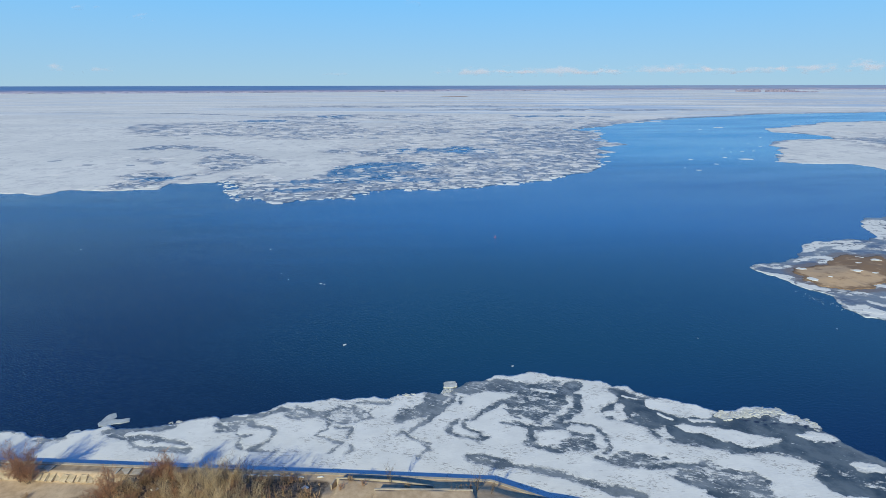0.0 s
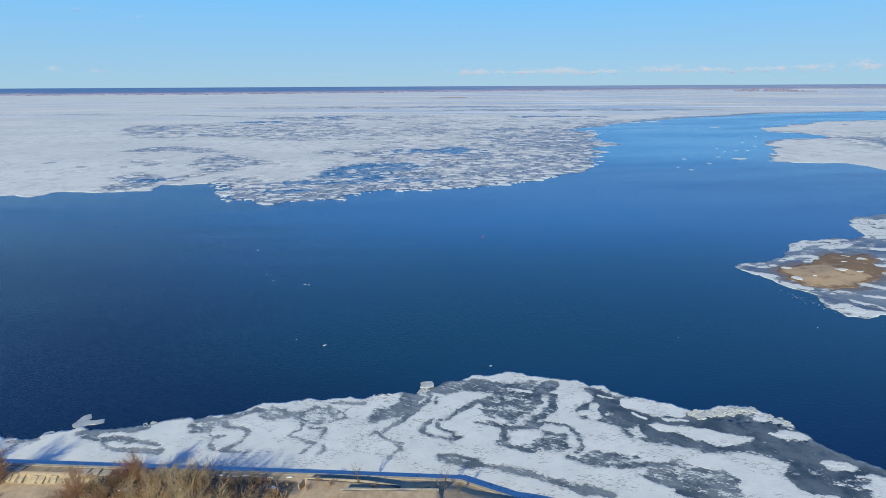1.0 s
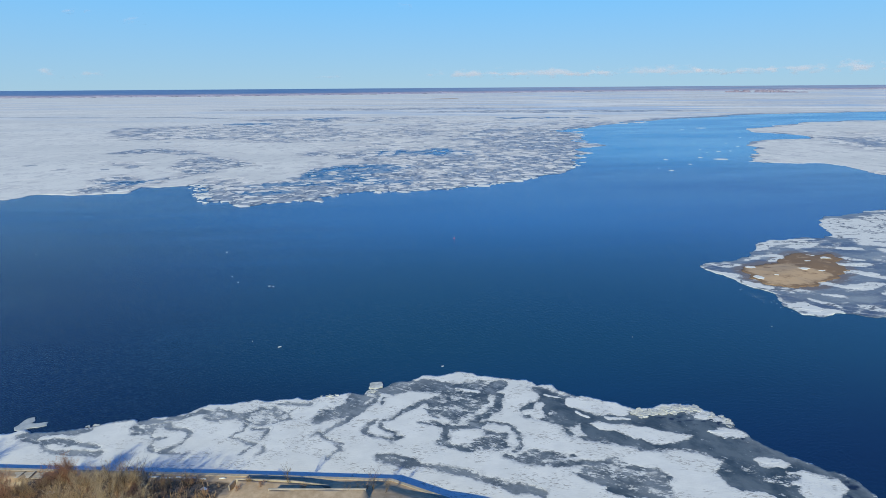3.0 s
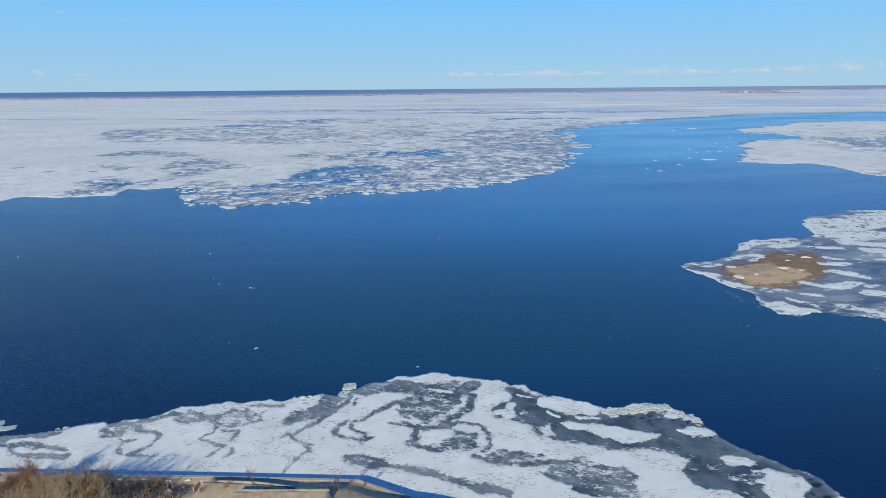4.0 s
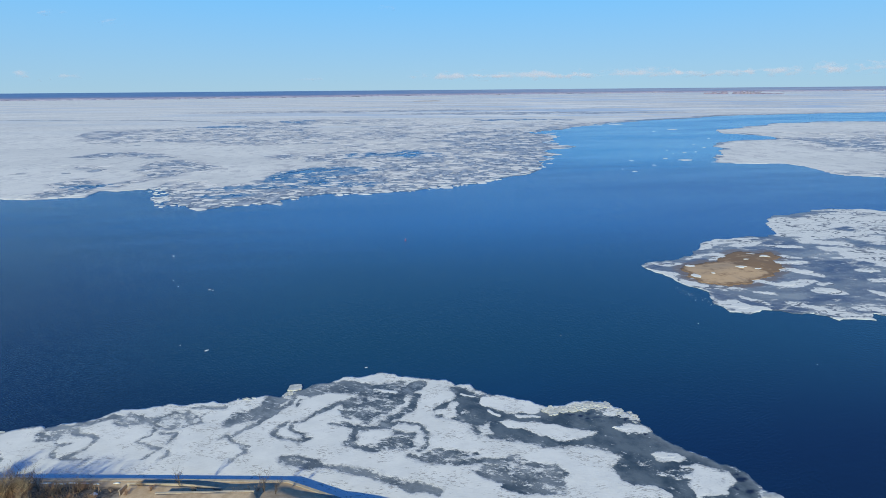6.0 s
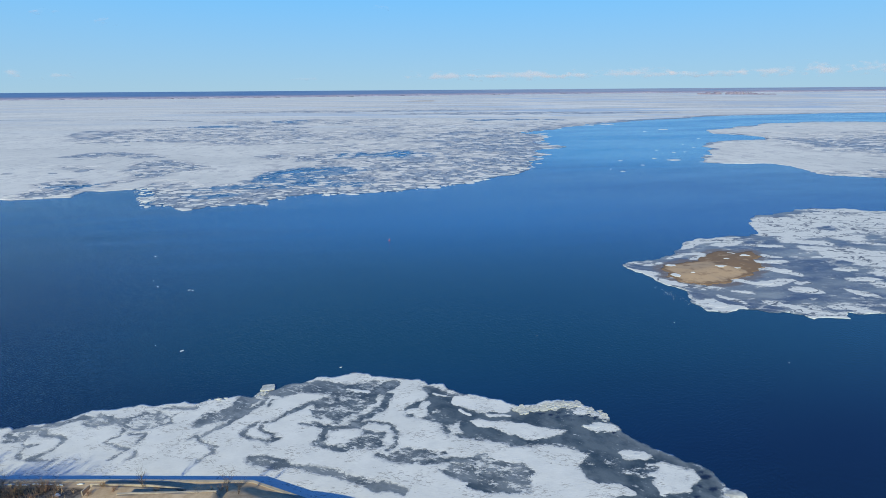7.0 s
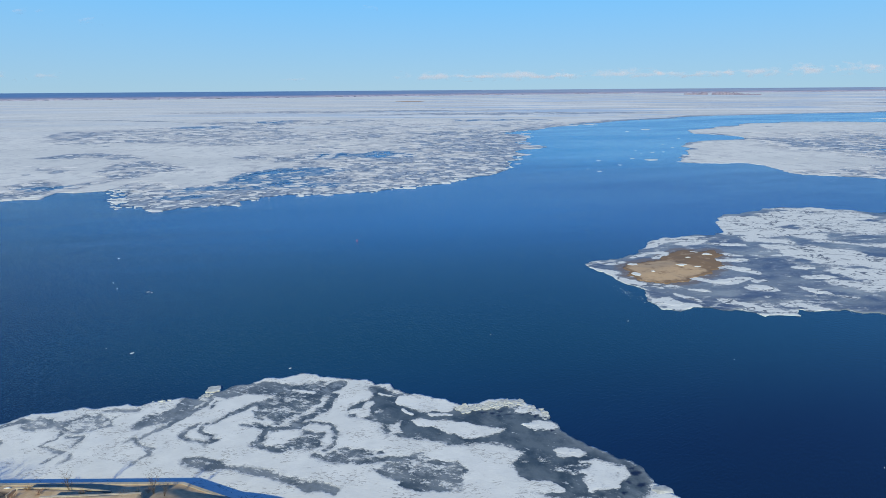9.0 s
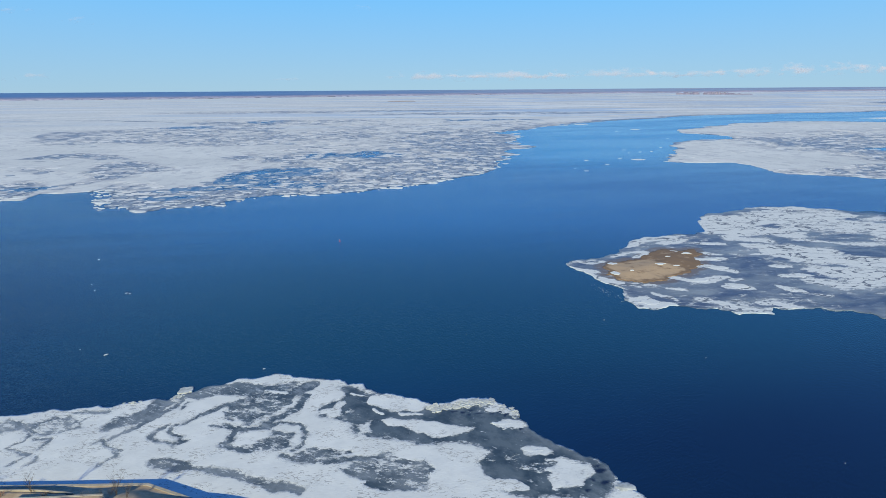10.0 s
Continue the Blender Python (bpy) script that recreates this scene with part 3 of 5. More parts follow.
# lines along which the wind has bared the ice: half-width in metres at either end, points
VEINS_RING = [
    (0.76, 0.51, (-22.1, 75.9), (-19.8, 75.3), (-17.6, 75.6), (-16.5, 74.2)), (0.32, 0.2, (-20.8, 74.1), (-18.3, 73.2), (-16.4, 73.7)),
    (0.35, 0.32, (-19.4, 76.4), (-16.2, 74.5), (-13.4, 73.4), (-11.2, 72.2), (-8.7, 72.9), (-6.1, 73.9), (-7.4, 75.4), (-10.0, 76.5), (-12.2, 76.3), (-14.5, 75.1), (-16.1, 74.3)),
    (0.2, 0.16, (-12.4, 76.6), (-10.4, 77.1), (-6.8, 75.8)), (0.44, 0.44, (-9.6, 77.9), (-6.8, 77.7), (-3.8, 78.1)), (0.48, 0.2, (-13.0, 72.3), (-13.7, 70.7), (-14.7, 69.0)),
    (0.26, 0.26, (-14.1, 68.4), (-12.4, 68.0), (-10.2, 67.2)), (0.16, 0.2, (-10.9, 66.3), (-11.7, 65.1)), (0.26, 0.2, (-8.9, 66.5), (-8.2, 65.3), (-9.0, 64.8)),
    (0.26, 0.12, (-12.0, 71.0), (-9.1, 71.1), (-9.4, 69.3), (-9.7, 68.2)),
]
VEINS_HOOK = [
    (1.6, 1.6, (18.0, 82.7), (21.4, 82.9), (25.5, 80.7), (28.1, 82.8), (29.5, 84.2)), (0.82, 0.49, (29.1, 80.5), (27.4, 76.1), (25.3, 74.0), (23.9, 72.8)),
    (0.41, 0.74, (15.0, 72.9), (17.8, 71.9), (21.3, 71.2), (24.9, 71.7)), (0.41, 0.57, (19.4, 70.8), (19.2, 68.9), (18.3, 67.6), (19.7, 66.6), (23.1, 66.0)),
    (0.33, 0.29, (24.0, 72.4), (27.3, 72.3), (29.3, 71.7), (30.2, 70.4), (30.7, 69.0), (30.5, 66.9), (29.4, 65.5)), (0.45, 0.33, (25.7, 69.7), (28.6, 69.4)),
    (0.49, 0.49, (28.2, 64.2), (30.3, 63.0), (33.5, 62.8), (36.8, 62.7), (40.9, 62.8), (44.2, 63.7)), (0.41, 0.41, (31.6, 65.6), (34.8, 65.1), (36.7, 64.6), (37.3, 63.5)),
]
VEINS_WEDGE = [
    (2.3, 0.9, (3.9, 79.8), (2.3, 77.0), (0.4, 74.8), (-1.6, 72.8)), (0.74, 0.29, (7.4, 79.5), (5.1, 76.8), (2.9, 73.7), (1.4, 71.5), (0.0, 69.7)),
    (0.37, 0.33, (-0.9, 70.3), (0.7, 68.4), (2.7, 67.4), (3.0, 65.7), (2.1, 64.3)), (0.16, 0.29, (-2.2, 69.0), (-0.4, 69.9)), (0.57, 0.41, (5.7, 81.4), (8.5, 79.8), (8.0, 78.1)),
    (1.9, 2.0, (7.7, 82.2), (11.6, 83.6), (15.6, 83.8), (18.5, 83.1)), (0.57, 0.33, (15.5, 78.6), (13.2, 76.8), (11.4, 75.3), (10.0, 73.7)),
]
VEINS_LONG = [
    (0.37, 0.49, (10.2, 73.5), (8.8, 72.5), (8.9, 71.3), (10.9, 69.4), (12.1, 68.9), (10.8, 68.3), (8.1, 68.9), (6.4, 70.1), (6.5, 71.5), (7.8, 72.8)),
    (0.33, 0.49, (8.9, 64.7), (10.9, 64.7), (14.9, 63.1)), (0.37, 0.66, (9.1, 64.2), (11.6, 63.0), (14.9, 62.5), (18.2, 62.0), (21.1, 61.1)),
    (0.66, 0.82, (21.1, 61.1), (24.0, 59.9), (26.8, 58.8), (29.6, 57.8), (32.3, 56.6)),
]
# the broad bared ice towards the east end, and the snow lying on it: outlines
BARE_EAST = [(34.8, 83.0), (38.5, 81.6), (40.2, 78.9), (41.0, 76.8), (44.8, 74.8), (48.1, 74.4), (49.8, 75.8), (53.0, 75.9), (58.0, 76.4), (61.0, 76.6), (63.6, 74.6), (65.6, 72.2), (67.0, 68.6), (69.4, 65.4), (73.0, 61.8), (76.2, 59.6), (76.6, 57.0), (75.0, 54.7), (72.4, 53.0), (60.4, 53.6), (59.2, 55.7), (57.4, 58.9), (57.2, 60.9), (58.7, 62.3), (59.4, 63.3), (56.3, 64.7), (50.2, 65.9), (45.0, 67.0), (40.5, 68.0), (38.2, 69.1), (37.3, 71.6), (35.9, 73.1), (33.0, 73.7), (31.2, 75.2), (31.4, 76.5), (33.4, 77.9), (35.9, 78.9), (36.4, 80.3)]
LYING_LOOP = [
    [(32.6, 75.1), (33.0, 76.0), (34.3, 76.3), (35.1, 77.7), (35.9, 77.8), (35.1, 76.2), (35.5, 74.5), (34.0, 74.1)],
    [(38.6, 71.2), (39.3, 72.0), (41.1, 72.4), (40.5, 70.6), (41.7, 68.9), (39.6, 68.9)],
    [(40.2, 78.8), (43.7, 79.8), (46.7, 78.3), (49.5, 76.2), (48.2, 74.9), (44.8, 75.5), (41.6, 76.7)],
    [(41.5, 72.5), (43.9, 72.5), (48.6, 71.7), (52.3, 70.7), (55.4, 69.4), (57.6, 69.1), (56.1, 67.9), (53.8, 66.6), (51.2, 67.2), (48.9, 68.1), (46.2, 69.3), (44.0, 71.0)],
]
LYING_EDGE = [
    [(63.5, 63.4), (66.5, 63.7), (68.8, 62.7), (67.9, 61.8), (64.9, 61.6), (63.7, 62.4)],
    [(63.6, 59.4), (65.6, 60.6), (67.6, 61.0), (70.3, 60.5), (73.4, 59.3), (73.0, 57.4), (70.4, 54.9), (66.6, 54.5), (66.6, 57.0), (67.2, 58.0), (65.4, 58.3)],
    [(60.4, 70.2), (62.4, 71.1), (64.6, 70.5), (66.6, 69.0), (64.7, 68.4), (62.6, 68.6), (60.9, 69.3)],
    [(58.6, 75.8), (60.6, 76.8), (62.9, 76.2), (64.4, 74.0), (65.6, 71.8), (64.1, 71.3), (62.3, 72.6), (60.2, 73.6), (58.8, 74.6)],
]
# torn snow over grey ice beside the broad bared stretch
TORN_EAST = [(44.7, 64.4), (46.0, 62.9), (49.8, 61.6), (49.9, 58.8), (49.9, 55.4), (44.6, 56.8), (40.4, 59.0), (36.7, 60.8), (40.1, 61.9), (42.4, 63.4)]
VEINS_EAST = [
    (0.6, 0.45, (45.6, 61.7), (49.2, 61.2), (50.3, 59.8)), (0.6, 0.8, (38.8, 61.8), (41.6, 60.2), (42.0, 58.1), (44.2, 56.9)), (0.6, 0.45, (40.1, 62.9), (44.2, 64.0)),
]
VEINS_WEST = [
    (0.44, 0.6, (-57.8, 67.3), (-55.9, 67.7), (-53.8, 67.9)), (0.27, 0.17, (-56.1, 66.7), (-55.7, 65.6), (-56.8, 65.0)),
    (0.86, 0.76, (-47.9, 69.5), (-45.3, 69.2), (-43.2, 70.1), (-40.6, 70.4), (-38.3, 71.3)), (0.76, 0.44, (-46.2, 68.4), (-42.2, 67.7), (-40.0, 68.2), (-36.8, 67.4), (-33.9, 66.5)),
    (0.27, 0.44, (-42.8, 66.9), (-40.3, 66.2), (-37.2, 65.2), (-32.8, 65.0)), (0.7, 0.6, (-30.0, 72.8), (-27.6, 73.1), (-24.3, 74.4), (-21.8, 75.6)),
    (0.51, 0.44, (-31.0, 71.3), (-29.1, 70.6), (-27.5, 71.8), (-26.1, 72.1)),
]
VEINS_NET = [
    (0.44, 0.3, (-26.0, 71.8), (-22.6, 70.7), (-21.5, 69.7), (-21.5, 68.2), (-22.2, 66.8), (-23.0, 65.5), (-25.1, 65.7), (-26.1, 66.8), (-26.5, 68.4)), (0.3, 0.17, (-23.1, 65.4), (-19.7, 65.3)),
    (0.27, 0.17, (-28.8, 70.3), (-26.3, 68.9), (-24.6, 69.1)),
]
# snow left lying on the bared ice
SNOW_MID = [
    (0.4, 0.4, (-44.0, 68.9), (-40.9, 69.1)), (0.4, 0.25, (-41.2, 66.8), (-37.1, 66.3)), (0.3, 0.2, (21.3, 69.7), (24.2, 70.1)), (0.3, 0.3, (25.4, 71.2), (28.8, 71.1)),
    (0.6, 0.3, (32.8, 75.0), (34.4, 75.5)), (0.2, 0.2, (36.9, 80.6), (38.6, 79.5)), (1.2, 1.1, (41.1, 78.1), (44.7, 77.3), (48.3, 75.2)), (0.4, 0.25, (41.3, 75.4), (42.7, 74.1)),
    (0.2, 0.25, (45.4, 73.8), (49.2, 73.3)), (0.7, 1.2, (43.9, 71.7), (48.6, 70.3), (54.0, 68.9)), (1, 0.5, (54.0, 68.9), (56.2, 69.0)),
]
SNOW_EAST = [(0.9, 0.7, (57.9, 57.1), (60.3, 56.1), (62.5, 55.7)), (0.5, 0.4, (21.1, 82.5), (24.9, 81.3)), (0.3, 0.2, (8.3, 80.7), (7.6, 79.1))]
# spots of torn snow, half bared: x, y, radii
TORN = [
    (57.5, 75.0, 4.2, 1.6), (67.0, 59.8, 3.4, 1.0), (62.0, 61.5, 1.6, 1.6),
    (20.9, 77.4, 5.7, 6.1), (24.0, 82.7, 4.1, 2.4), (25.8, 67.4, 4.6, 2.1), (33.2, 64.1, 4.2, 1.0), (37.7, 74.2, 2.3, 1.6),
    (44.1, 68.2, 3.4, 0.9), (59.4, 61.1, 1.5, 0.9), (-28.4, 70.9, 3.1, 1.4), (-19.1, 74.6, 2.6, 1.5), (-11.0, 74.3, 3.4, 1.6), (-12.7, 75.1, 4.2, 1.9),
    (0.5, 75.7, 3.4, 2.2), (13.7, 83.4, 5.2, 2.0), (40.6, 79.6, 2.0, 1.5), (64.7, 59.6, 2.8, 1.4), (-40.0, 66.8, 4.0, 1.8),
]

VEINS = VEINS_WEST + VEINS_NET + VEINS_RING + VEINS_WEDGE + VEINS_LONG + VEINS_HOOK + VEINS_EAST

# holes and wet places in the ice: x, y, radii
WET = [(74.1, 59.0, 0.75, 0.2), (74.4, 57.9, 0.8, 0.5), (72.6, 56.3, 0.5, 0.25), (74.2, 55.6, 0.6, 0.35), (71.5, 54.2, 0.5, 0.25), (64.9, 68.1, 0.35, 0.2),
       (54.7, 73.9, 0.5, 0.22), (56.0, 73.4, 0.6, 0.25), (57.1, 72.6, 0.35, 0.16), (58.8, 72.9, 0.55, 0.2), (59.2, 71.9, 0.35, 0.15), (57.6, 73.8, 0.4, 0.2),
       (61.2, 72.7, 0.4, 0.18), (62.5, 73.0, 0.5, 0.18), (63.6, 72.4, 0.45, 0.16), (64.6, 71.8, 0.4, 0.16), (65.3, 71.5, 0.3, 0.14), (63.1, 71.9, 0.3, 0.12)]


def spotted(p, spots, lo, hi, wander):
    """1 inside any of the spots, 0 outside, with wandering rims."""
    q = p + wander * np.column_stack([fbm(p[:, 0], p[:, 1], 1.6, 13, 4), fbm(p[:, 0], p[:, 1], 1.6, 14, 4)])
    res = np.zeros(len(p))
    for x, y, rx, ry in spots:
        res = np.maximum(res, smooth(-np.hypot((q[:, 0] - x) / rx, (q[:, 1] - y) / ry), -hi, -lo))
    return res


def stroked(p, strokes, reach, uneven=0.0):
    """Metres by which each point lies inside the nearest of some tapering strokes; below 0 outside, down to -reach. uneven: by what share the width swells and pinches."""
    swell = 1.0 + uneven
    best = np.full(len(p), -float(reach))
    for w0, w1, *line in strokes:
        line = np.array(line)
        wide = 2 * max(w0, w1) + reach
        near = np.all((p > line.min(0) - wide) & (p < line.max(0) + wide), axis=1)
        if not near.any():
            continue
        q, n = p[near], len(line) - 1
        swollen = swell[near] if np.ndim(swell) else swell
        for i in range(n):
            a, ab = line[i], line[i + 1] - line[i]
            t = np.clip(((q - a) @ ab) / max(ab @ ab, 1e-9), 0, 1)
            d = q - (a + t[:, None] * ab)
            best[near] = np.maximum(best[near], (w0 + (w1 - w0) * (i + t) / n) * swollen - np.hypot(d[:, 0], d[:, 1]))
    return best


def within(p, outline):
    """Metres by which each point lies inside an outline; below 0 outside."""
    outline = np.array(outline)
    return far_from(p, outline, True) * np.where(inside(p, outline), 1, -1)


def bared(p):
    """Above 0 where the snow is off the shore ice, below 0 where it lies; within -1.6 to 1.6."""
    warp = np.column_stack([fbm(p[:, 0], p[:, 1], 2.2, 11, 5), fbm(p[:, 0], p[:, 1], 2.2, 12, 5)]) * 0.9
    q = p + warp
    lobes = fbm(p[:, 0] * 0.8, p[:, 1], 2.8, 15, 5)
    res = np.clip(stroked(q, VEINS, 1.2, 1.1 * lobes) / 0.55, -1.6, 1.6)
    east = p[:, 0] > 26
    broad = within(q[east], BARE_EAST) + 1.6 * lobes[east]
    res[east] = np.maximum(res[east], np.clip(broad / 0.8, -1.6, 1.6))
    for outline in LYING_LOOP + LYING_EDGE:
        k = smooth(within(q[east], outline) + 1.3 * lobes[east], -0.75, 0.55)
        res[east] = res[east] * (1 - k) - 0.95 * k
    for x, y, rx, ry in TORN:
        d = np.hypot((q[:, 0] - x) / rx, (q[:, 1] - y) / ry) + 1.1 * lobes
        k = smooth(-d, -1.15, -0.7)
        res = np.maximum(res, -1.6 * (1 - k) + (0.05 if x < 8 else 0.38) * k)
        res = np.where(k > 0.5, np.minimum(res, 0.7), res)
    k = smooth(within(q[east], TORN_EAST) + 1.3 * lobes[east], -0.5, 0.5)
    res[east] = np.maximum(res[east], -1.6 * (1 - k) + (0.32 + 0.9 * lobes[east]) * k)
    k = smooth(stroked(q, SNOW_MID + SNOW_EAST, 1.0, 0.8 * fbm(p[:, 0] * 0.7, p[:, 1], 2.0, 16, 5)), -0.3, 0.2)
    return res * (1 - k) - 1.2 * k


def shore_ice():
    """The ice along the quay, one sheet."""
    edge = rough_line(EDGE_WEST + EDGE_MID + EDGE_EAST, 3, 0.16, 4, closed=False)
    outline = np.vstack([edge, np.array(SHORE_SIDE)])
    xs, ys = np.arange(-66, 84, 0.23), np.arange(50, 90, 0.29)
    gx, gy = np.meshgrid(xs, ys)
    grid = np.column_stack([gx.ravel(), gy.ravel()]) + rng.uniform(-0.06, 0.06, (gx.size, 2))
    grid = grid[inside(grid, outline)]
    grid = grid[far_from(grid, edge) > 0.25]
    grid = grid[grid[:, 1] > quay_y(grid[:, 0]) - 1.2]
    def height(top):
        return thick(top, bared(top))
    verts, faces, top, low = sheet(outline, grid, height, -0.12)
    me = mesh_from("shore_ice", verts, faces, mat_shelf, True)
    me.materials.append(mat_ice_edge)
    for side in list(me.polygons)[-len(low):]:
        side.use_smooth, side.material_index = False, 1
    p = verts[:, :2]
    b = bared(p)
    rim = far_from(p, edge)
    b = np.maximum(b, -1.6 + 2.4 * smooth(-rim, -1.1, -0.1) * (0.50 + 1.4 * fbm(p[:, 0], p[:, 1], 5.0, 41)))
    b = np.maximum(b, -1.6 + 2.6 * spotted(p, WET, 0.7, 1.5, 0.5))
    point_values(me, "bare", b)
    wet = spotted(p, WET, 0.7, 1.3, 0.5)
    ragged = np.maximum(spotted(p, TORN, 0.5, 1.3, 3.5), smooth(within(p, TORN_EAST), -1.0, 0.6))
    broad = smooth(within(p, BARE_EAST), -0.4, 1.4)
    point_values(me, "broad", broad)
    ragged = np.maximum(ragged, 0.42 * broad)
    point_values(me, "torn", np.maximum(ragged, 0.5 * smooth(fbm(p[:, 0], p[:, 1], 4.0, 47), -0.15, 0.15)))
    point_values(me, "wet", wet)
    # how clear and dark the bared ice is
    point_values(me, "clear", smooth(p[:, 0] + 22 * fbm(p[:, 0], p[:, 1], 14.0, 43), -6, 20) * (0.5 + 0.5 * smooth(rim, 0.3, 3.2)) * (1 - 0.6 * smooth(-p[:, 1], -66.5, -63) * smooth(-p[:, 0], -36, -32)) * (1 - 0.45 * smooth(within(p, TORN_EAST), -1.0, 0.6)))
    return tagged(new("shore_ice", me), "snow-covered shore ice with winding grey bare veins", "ice sheet")


shore_sheet = shore_ice()


# ---- the wide ice fields beyond the open water ----
FIELD_EDGE = [(-3400, 330), (-1200, 275), (-500, 262), (-290, 258), (-220, 257), (-209, 258), (-197, 253), (-194, 265), (-178, 265), (-162, 265), (-145, 270), (-148, 279), (-149, 286), (-126, 289),
              (-113, 274), (-109, 259), (-97, 242), (-89, 241), (-72, 236), (-65, 241), (-38, 241), (-34, 258), (-22, 264), (-5, 267), (7, 272), (28, 276), (44, 285),
              (63, 297), (79, 318), (96, 331), (109, 355), (110, 374), (134, 421), (129, 452)]
FIELD_EAST = [(168, 480), (153, 506), (169, 594), (187, 662), (245, 737), (324, 805), (421, 870), (528, 935), (654, 978), (792, 1012), (907, 1020), (1012, 1044), (1250, 1120), (1900, 1300), (4800, 2000)]
FIELD_BACK = [(5600, 4900), (-5600, 4300), (-5600, 330)]
# looser places in the field: x, y, radii, how closed the ice is there; and open leads: x, y, radii
LOOSE = [
    (-159, 885, 158, 60, 0.66), (-38, 422, 59, 29, 0.70), (-6, 618, 143, 53, 0.76), (114, 563, 65, 145, 0.64),
    (45, 361, 58, 65, 0.63), (124, 461, 29, 147, 0.58), (-125, 1273, 398, 60, 0.74), (236, 1105, 284, 58, 0.69), (1790, 1520, 340, 150, 0.0),
]
# the same by outlines: how closed, its corners
LOOSE_BAY = [
    (0.60, [(-173, 359), (-176, 387), (-178, 419), (-160, 418), (-137, 394), (-116, 364), (-125, 351), (-132, 342), (-136, 327), (-138, 310), (-143, 296), (-158, 295), (-156, 306), (-151, 330)]),
    (0.52, [(-267, 443), (-262, 462), (-239, 473), (-198, 462), (-170, 422), (-189, 438), (-223, 444), (-248, 438)]),
    (0.70, [(-228, 390), (-216, 395), (-187, 365), (-191, 353), (-208, 361)]),
    (0.62, [(-187, 272), (-183, 282), (-191, 304), (-196, 321), (-187, 329), (-166, 310), (-152, 294), (-144, 270), (-160, 266), (-176, 264)]),
]
LOOSE_FRONT = [
    (0.60, [(-113, 261), (-115, 276), (-111, 284), (-95, 286), (-86, 297), (-70, 305), (-51, 312), (-24, 306), (-15, 264), (-35, 238), (-55, 238), (-74, 234), (-94, 242)]),
    (0.50, [(-71, 305), (-73, 341), (-62, 360), (-40, 367), (-13, 371), (1, 337), (-7, 310), (-30, 303), (-48, 296)]),
    (0.74, [(-392, 640), (-421, 729), (-356, 752), (-314, 803), (-244, 794), (-129, 804), (-79, 534), (-142, 518), (-231, 559), (-313, 548)]),
]
# the smooth snow between the bay and the leads
CLOSED = [(-136, 287), (-137, 308), (-131, 329), (-112, 348), (-84, 354), (-75, 344), (-74, 313), (-88, 302), (-97, 290), (-113, 287), (-118, 283)]
LEADS = [
    (-276, 787, 28, 22), (-196, 910, 24, 18), (-166, 296, 14, 5), (-56, 330, 18, 18), (-38, 345, 22, 16), (-18, 352, 14, 10), (-79, 291, 13, 6), (-55, 286, 12, 4),
    (25, 429, 20, 18), (-11, 429, 14, 15), (-26, 302, 23, 7), (-76, 269, 12, 3), (193, 896, 90, 14),
]


def wandered(p):
    """The points moved about, so that what is laid out by them gets natural rims."""
    x, y = p[:, 0], p[:, 1]
    wx = x + 0.06 * y * fbm(x, y * 0.6, 120.0, 61) + 0.05 * y * fbm(x, y, 25.0, 65)
    return wx, y + 0.05 * y * fbm(x, y, 140.0, 62) + 0.05 * y * fbm(x, y, 25.0, 66)


def cover_at(p):
    """How closed the ice field is, 0 open water to 1 closed snow."""
    x, y = p[:, 0], p[:, 1]
    wx, wy = wandered(p)
    c = np.full(len(p), 1.0)
    # the looser drift ice towards the bend of the river
    c -= 0.18 * smooth(wx, -130, -20) * smooth(-wy, -1000, -760)
    c -= 0.10 * smooth(y, 900, 1300) * smooth(wx, -600, 200)
    for ex, ey, rx, ry, level in LOOSE:
        k = smooth(-np.hypot((wx - ex) / rx, (wy - ey) / ry), -1.3, -0.7)
        c = c * (1 - k) + np.minimum(c, level) * k
    q = 0.5 * (p + np.column_stack([wx, wy]))
    for level, outline in LOOSE_BAY + LOOSE_FRONT:
        k = smooth(within(q, outline), -7, 6)
        c = c * (1 - k) + np.minimum(c, level) * k
    c += (1 - c) * smooth(within(q, CLOSED), -5, 5)
    c += (0.14 * fbm(x, y, 60.0, 63, 5) + 0.45 * fbm(x, y, 14.0, 64, 4)) * smooth(1.02 - c, 0.0, 0.3)
    for ex, ey, rx, ry in LEADS:
        k = smooth(-np.hypot((wx - ex) / rx, (wy - ey) / ry), -1.25, -0.8)
        c = c * (1 - 0.92 * k) + k * np.maximum(0.0, 1.5 * fbm(x, y, 9.0, 68, 4) + 0.10)
    return np.clip(c, 0, 1)


def lead_at(p):
    """1 in and about the open leads, where the slush is blue and wet."""
    wx, wy = wandered(p)
    res = np.zeros(len(p))
    for ex, ey, rx, ry in LEADS:
        res = np.maximum(res, smooth(-np.hypot((wx - ex) / (rx * 1.5), (wy - ey) / (ry * 1.5)), -1.4, -0.5))
    return res


def graded(x_of, y0, y1, finest):
    """Points that lie wider apart with distance."""
    rows, y = [], y0
    while y < y1:
        step = max(finest, y * 0.0052)
        lo, hi = x_of(y)
        xs = np.arange(lo, hi, step)
        rows.append(np.column_stack([xs, np.full(len(xs), y)]) + rng.uniform(-0.3, 0.3, (len(xs), 2)) * step)
        y += max(finest, y * y / 46000.0)
    return np.vstack(rows)


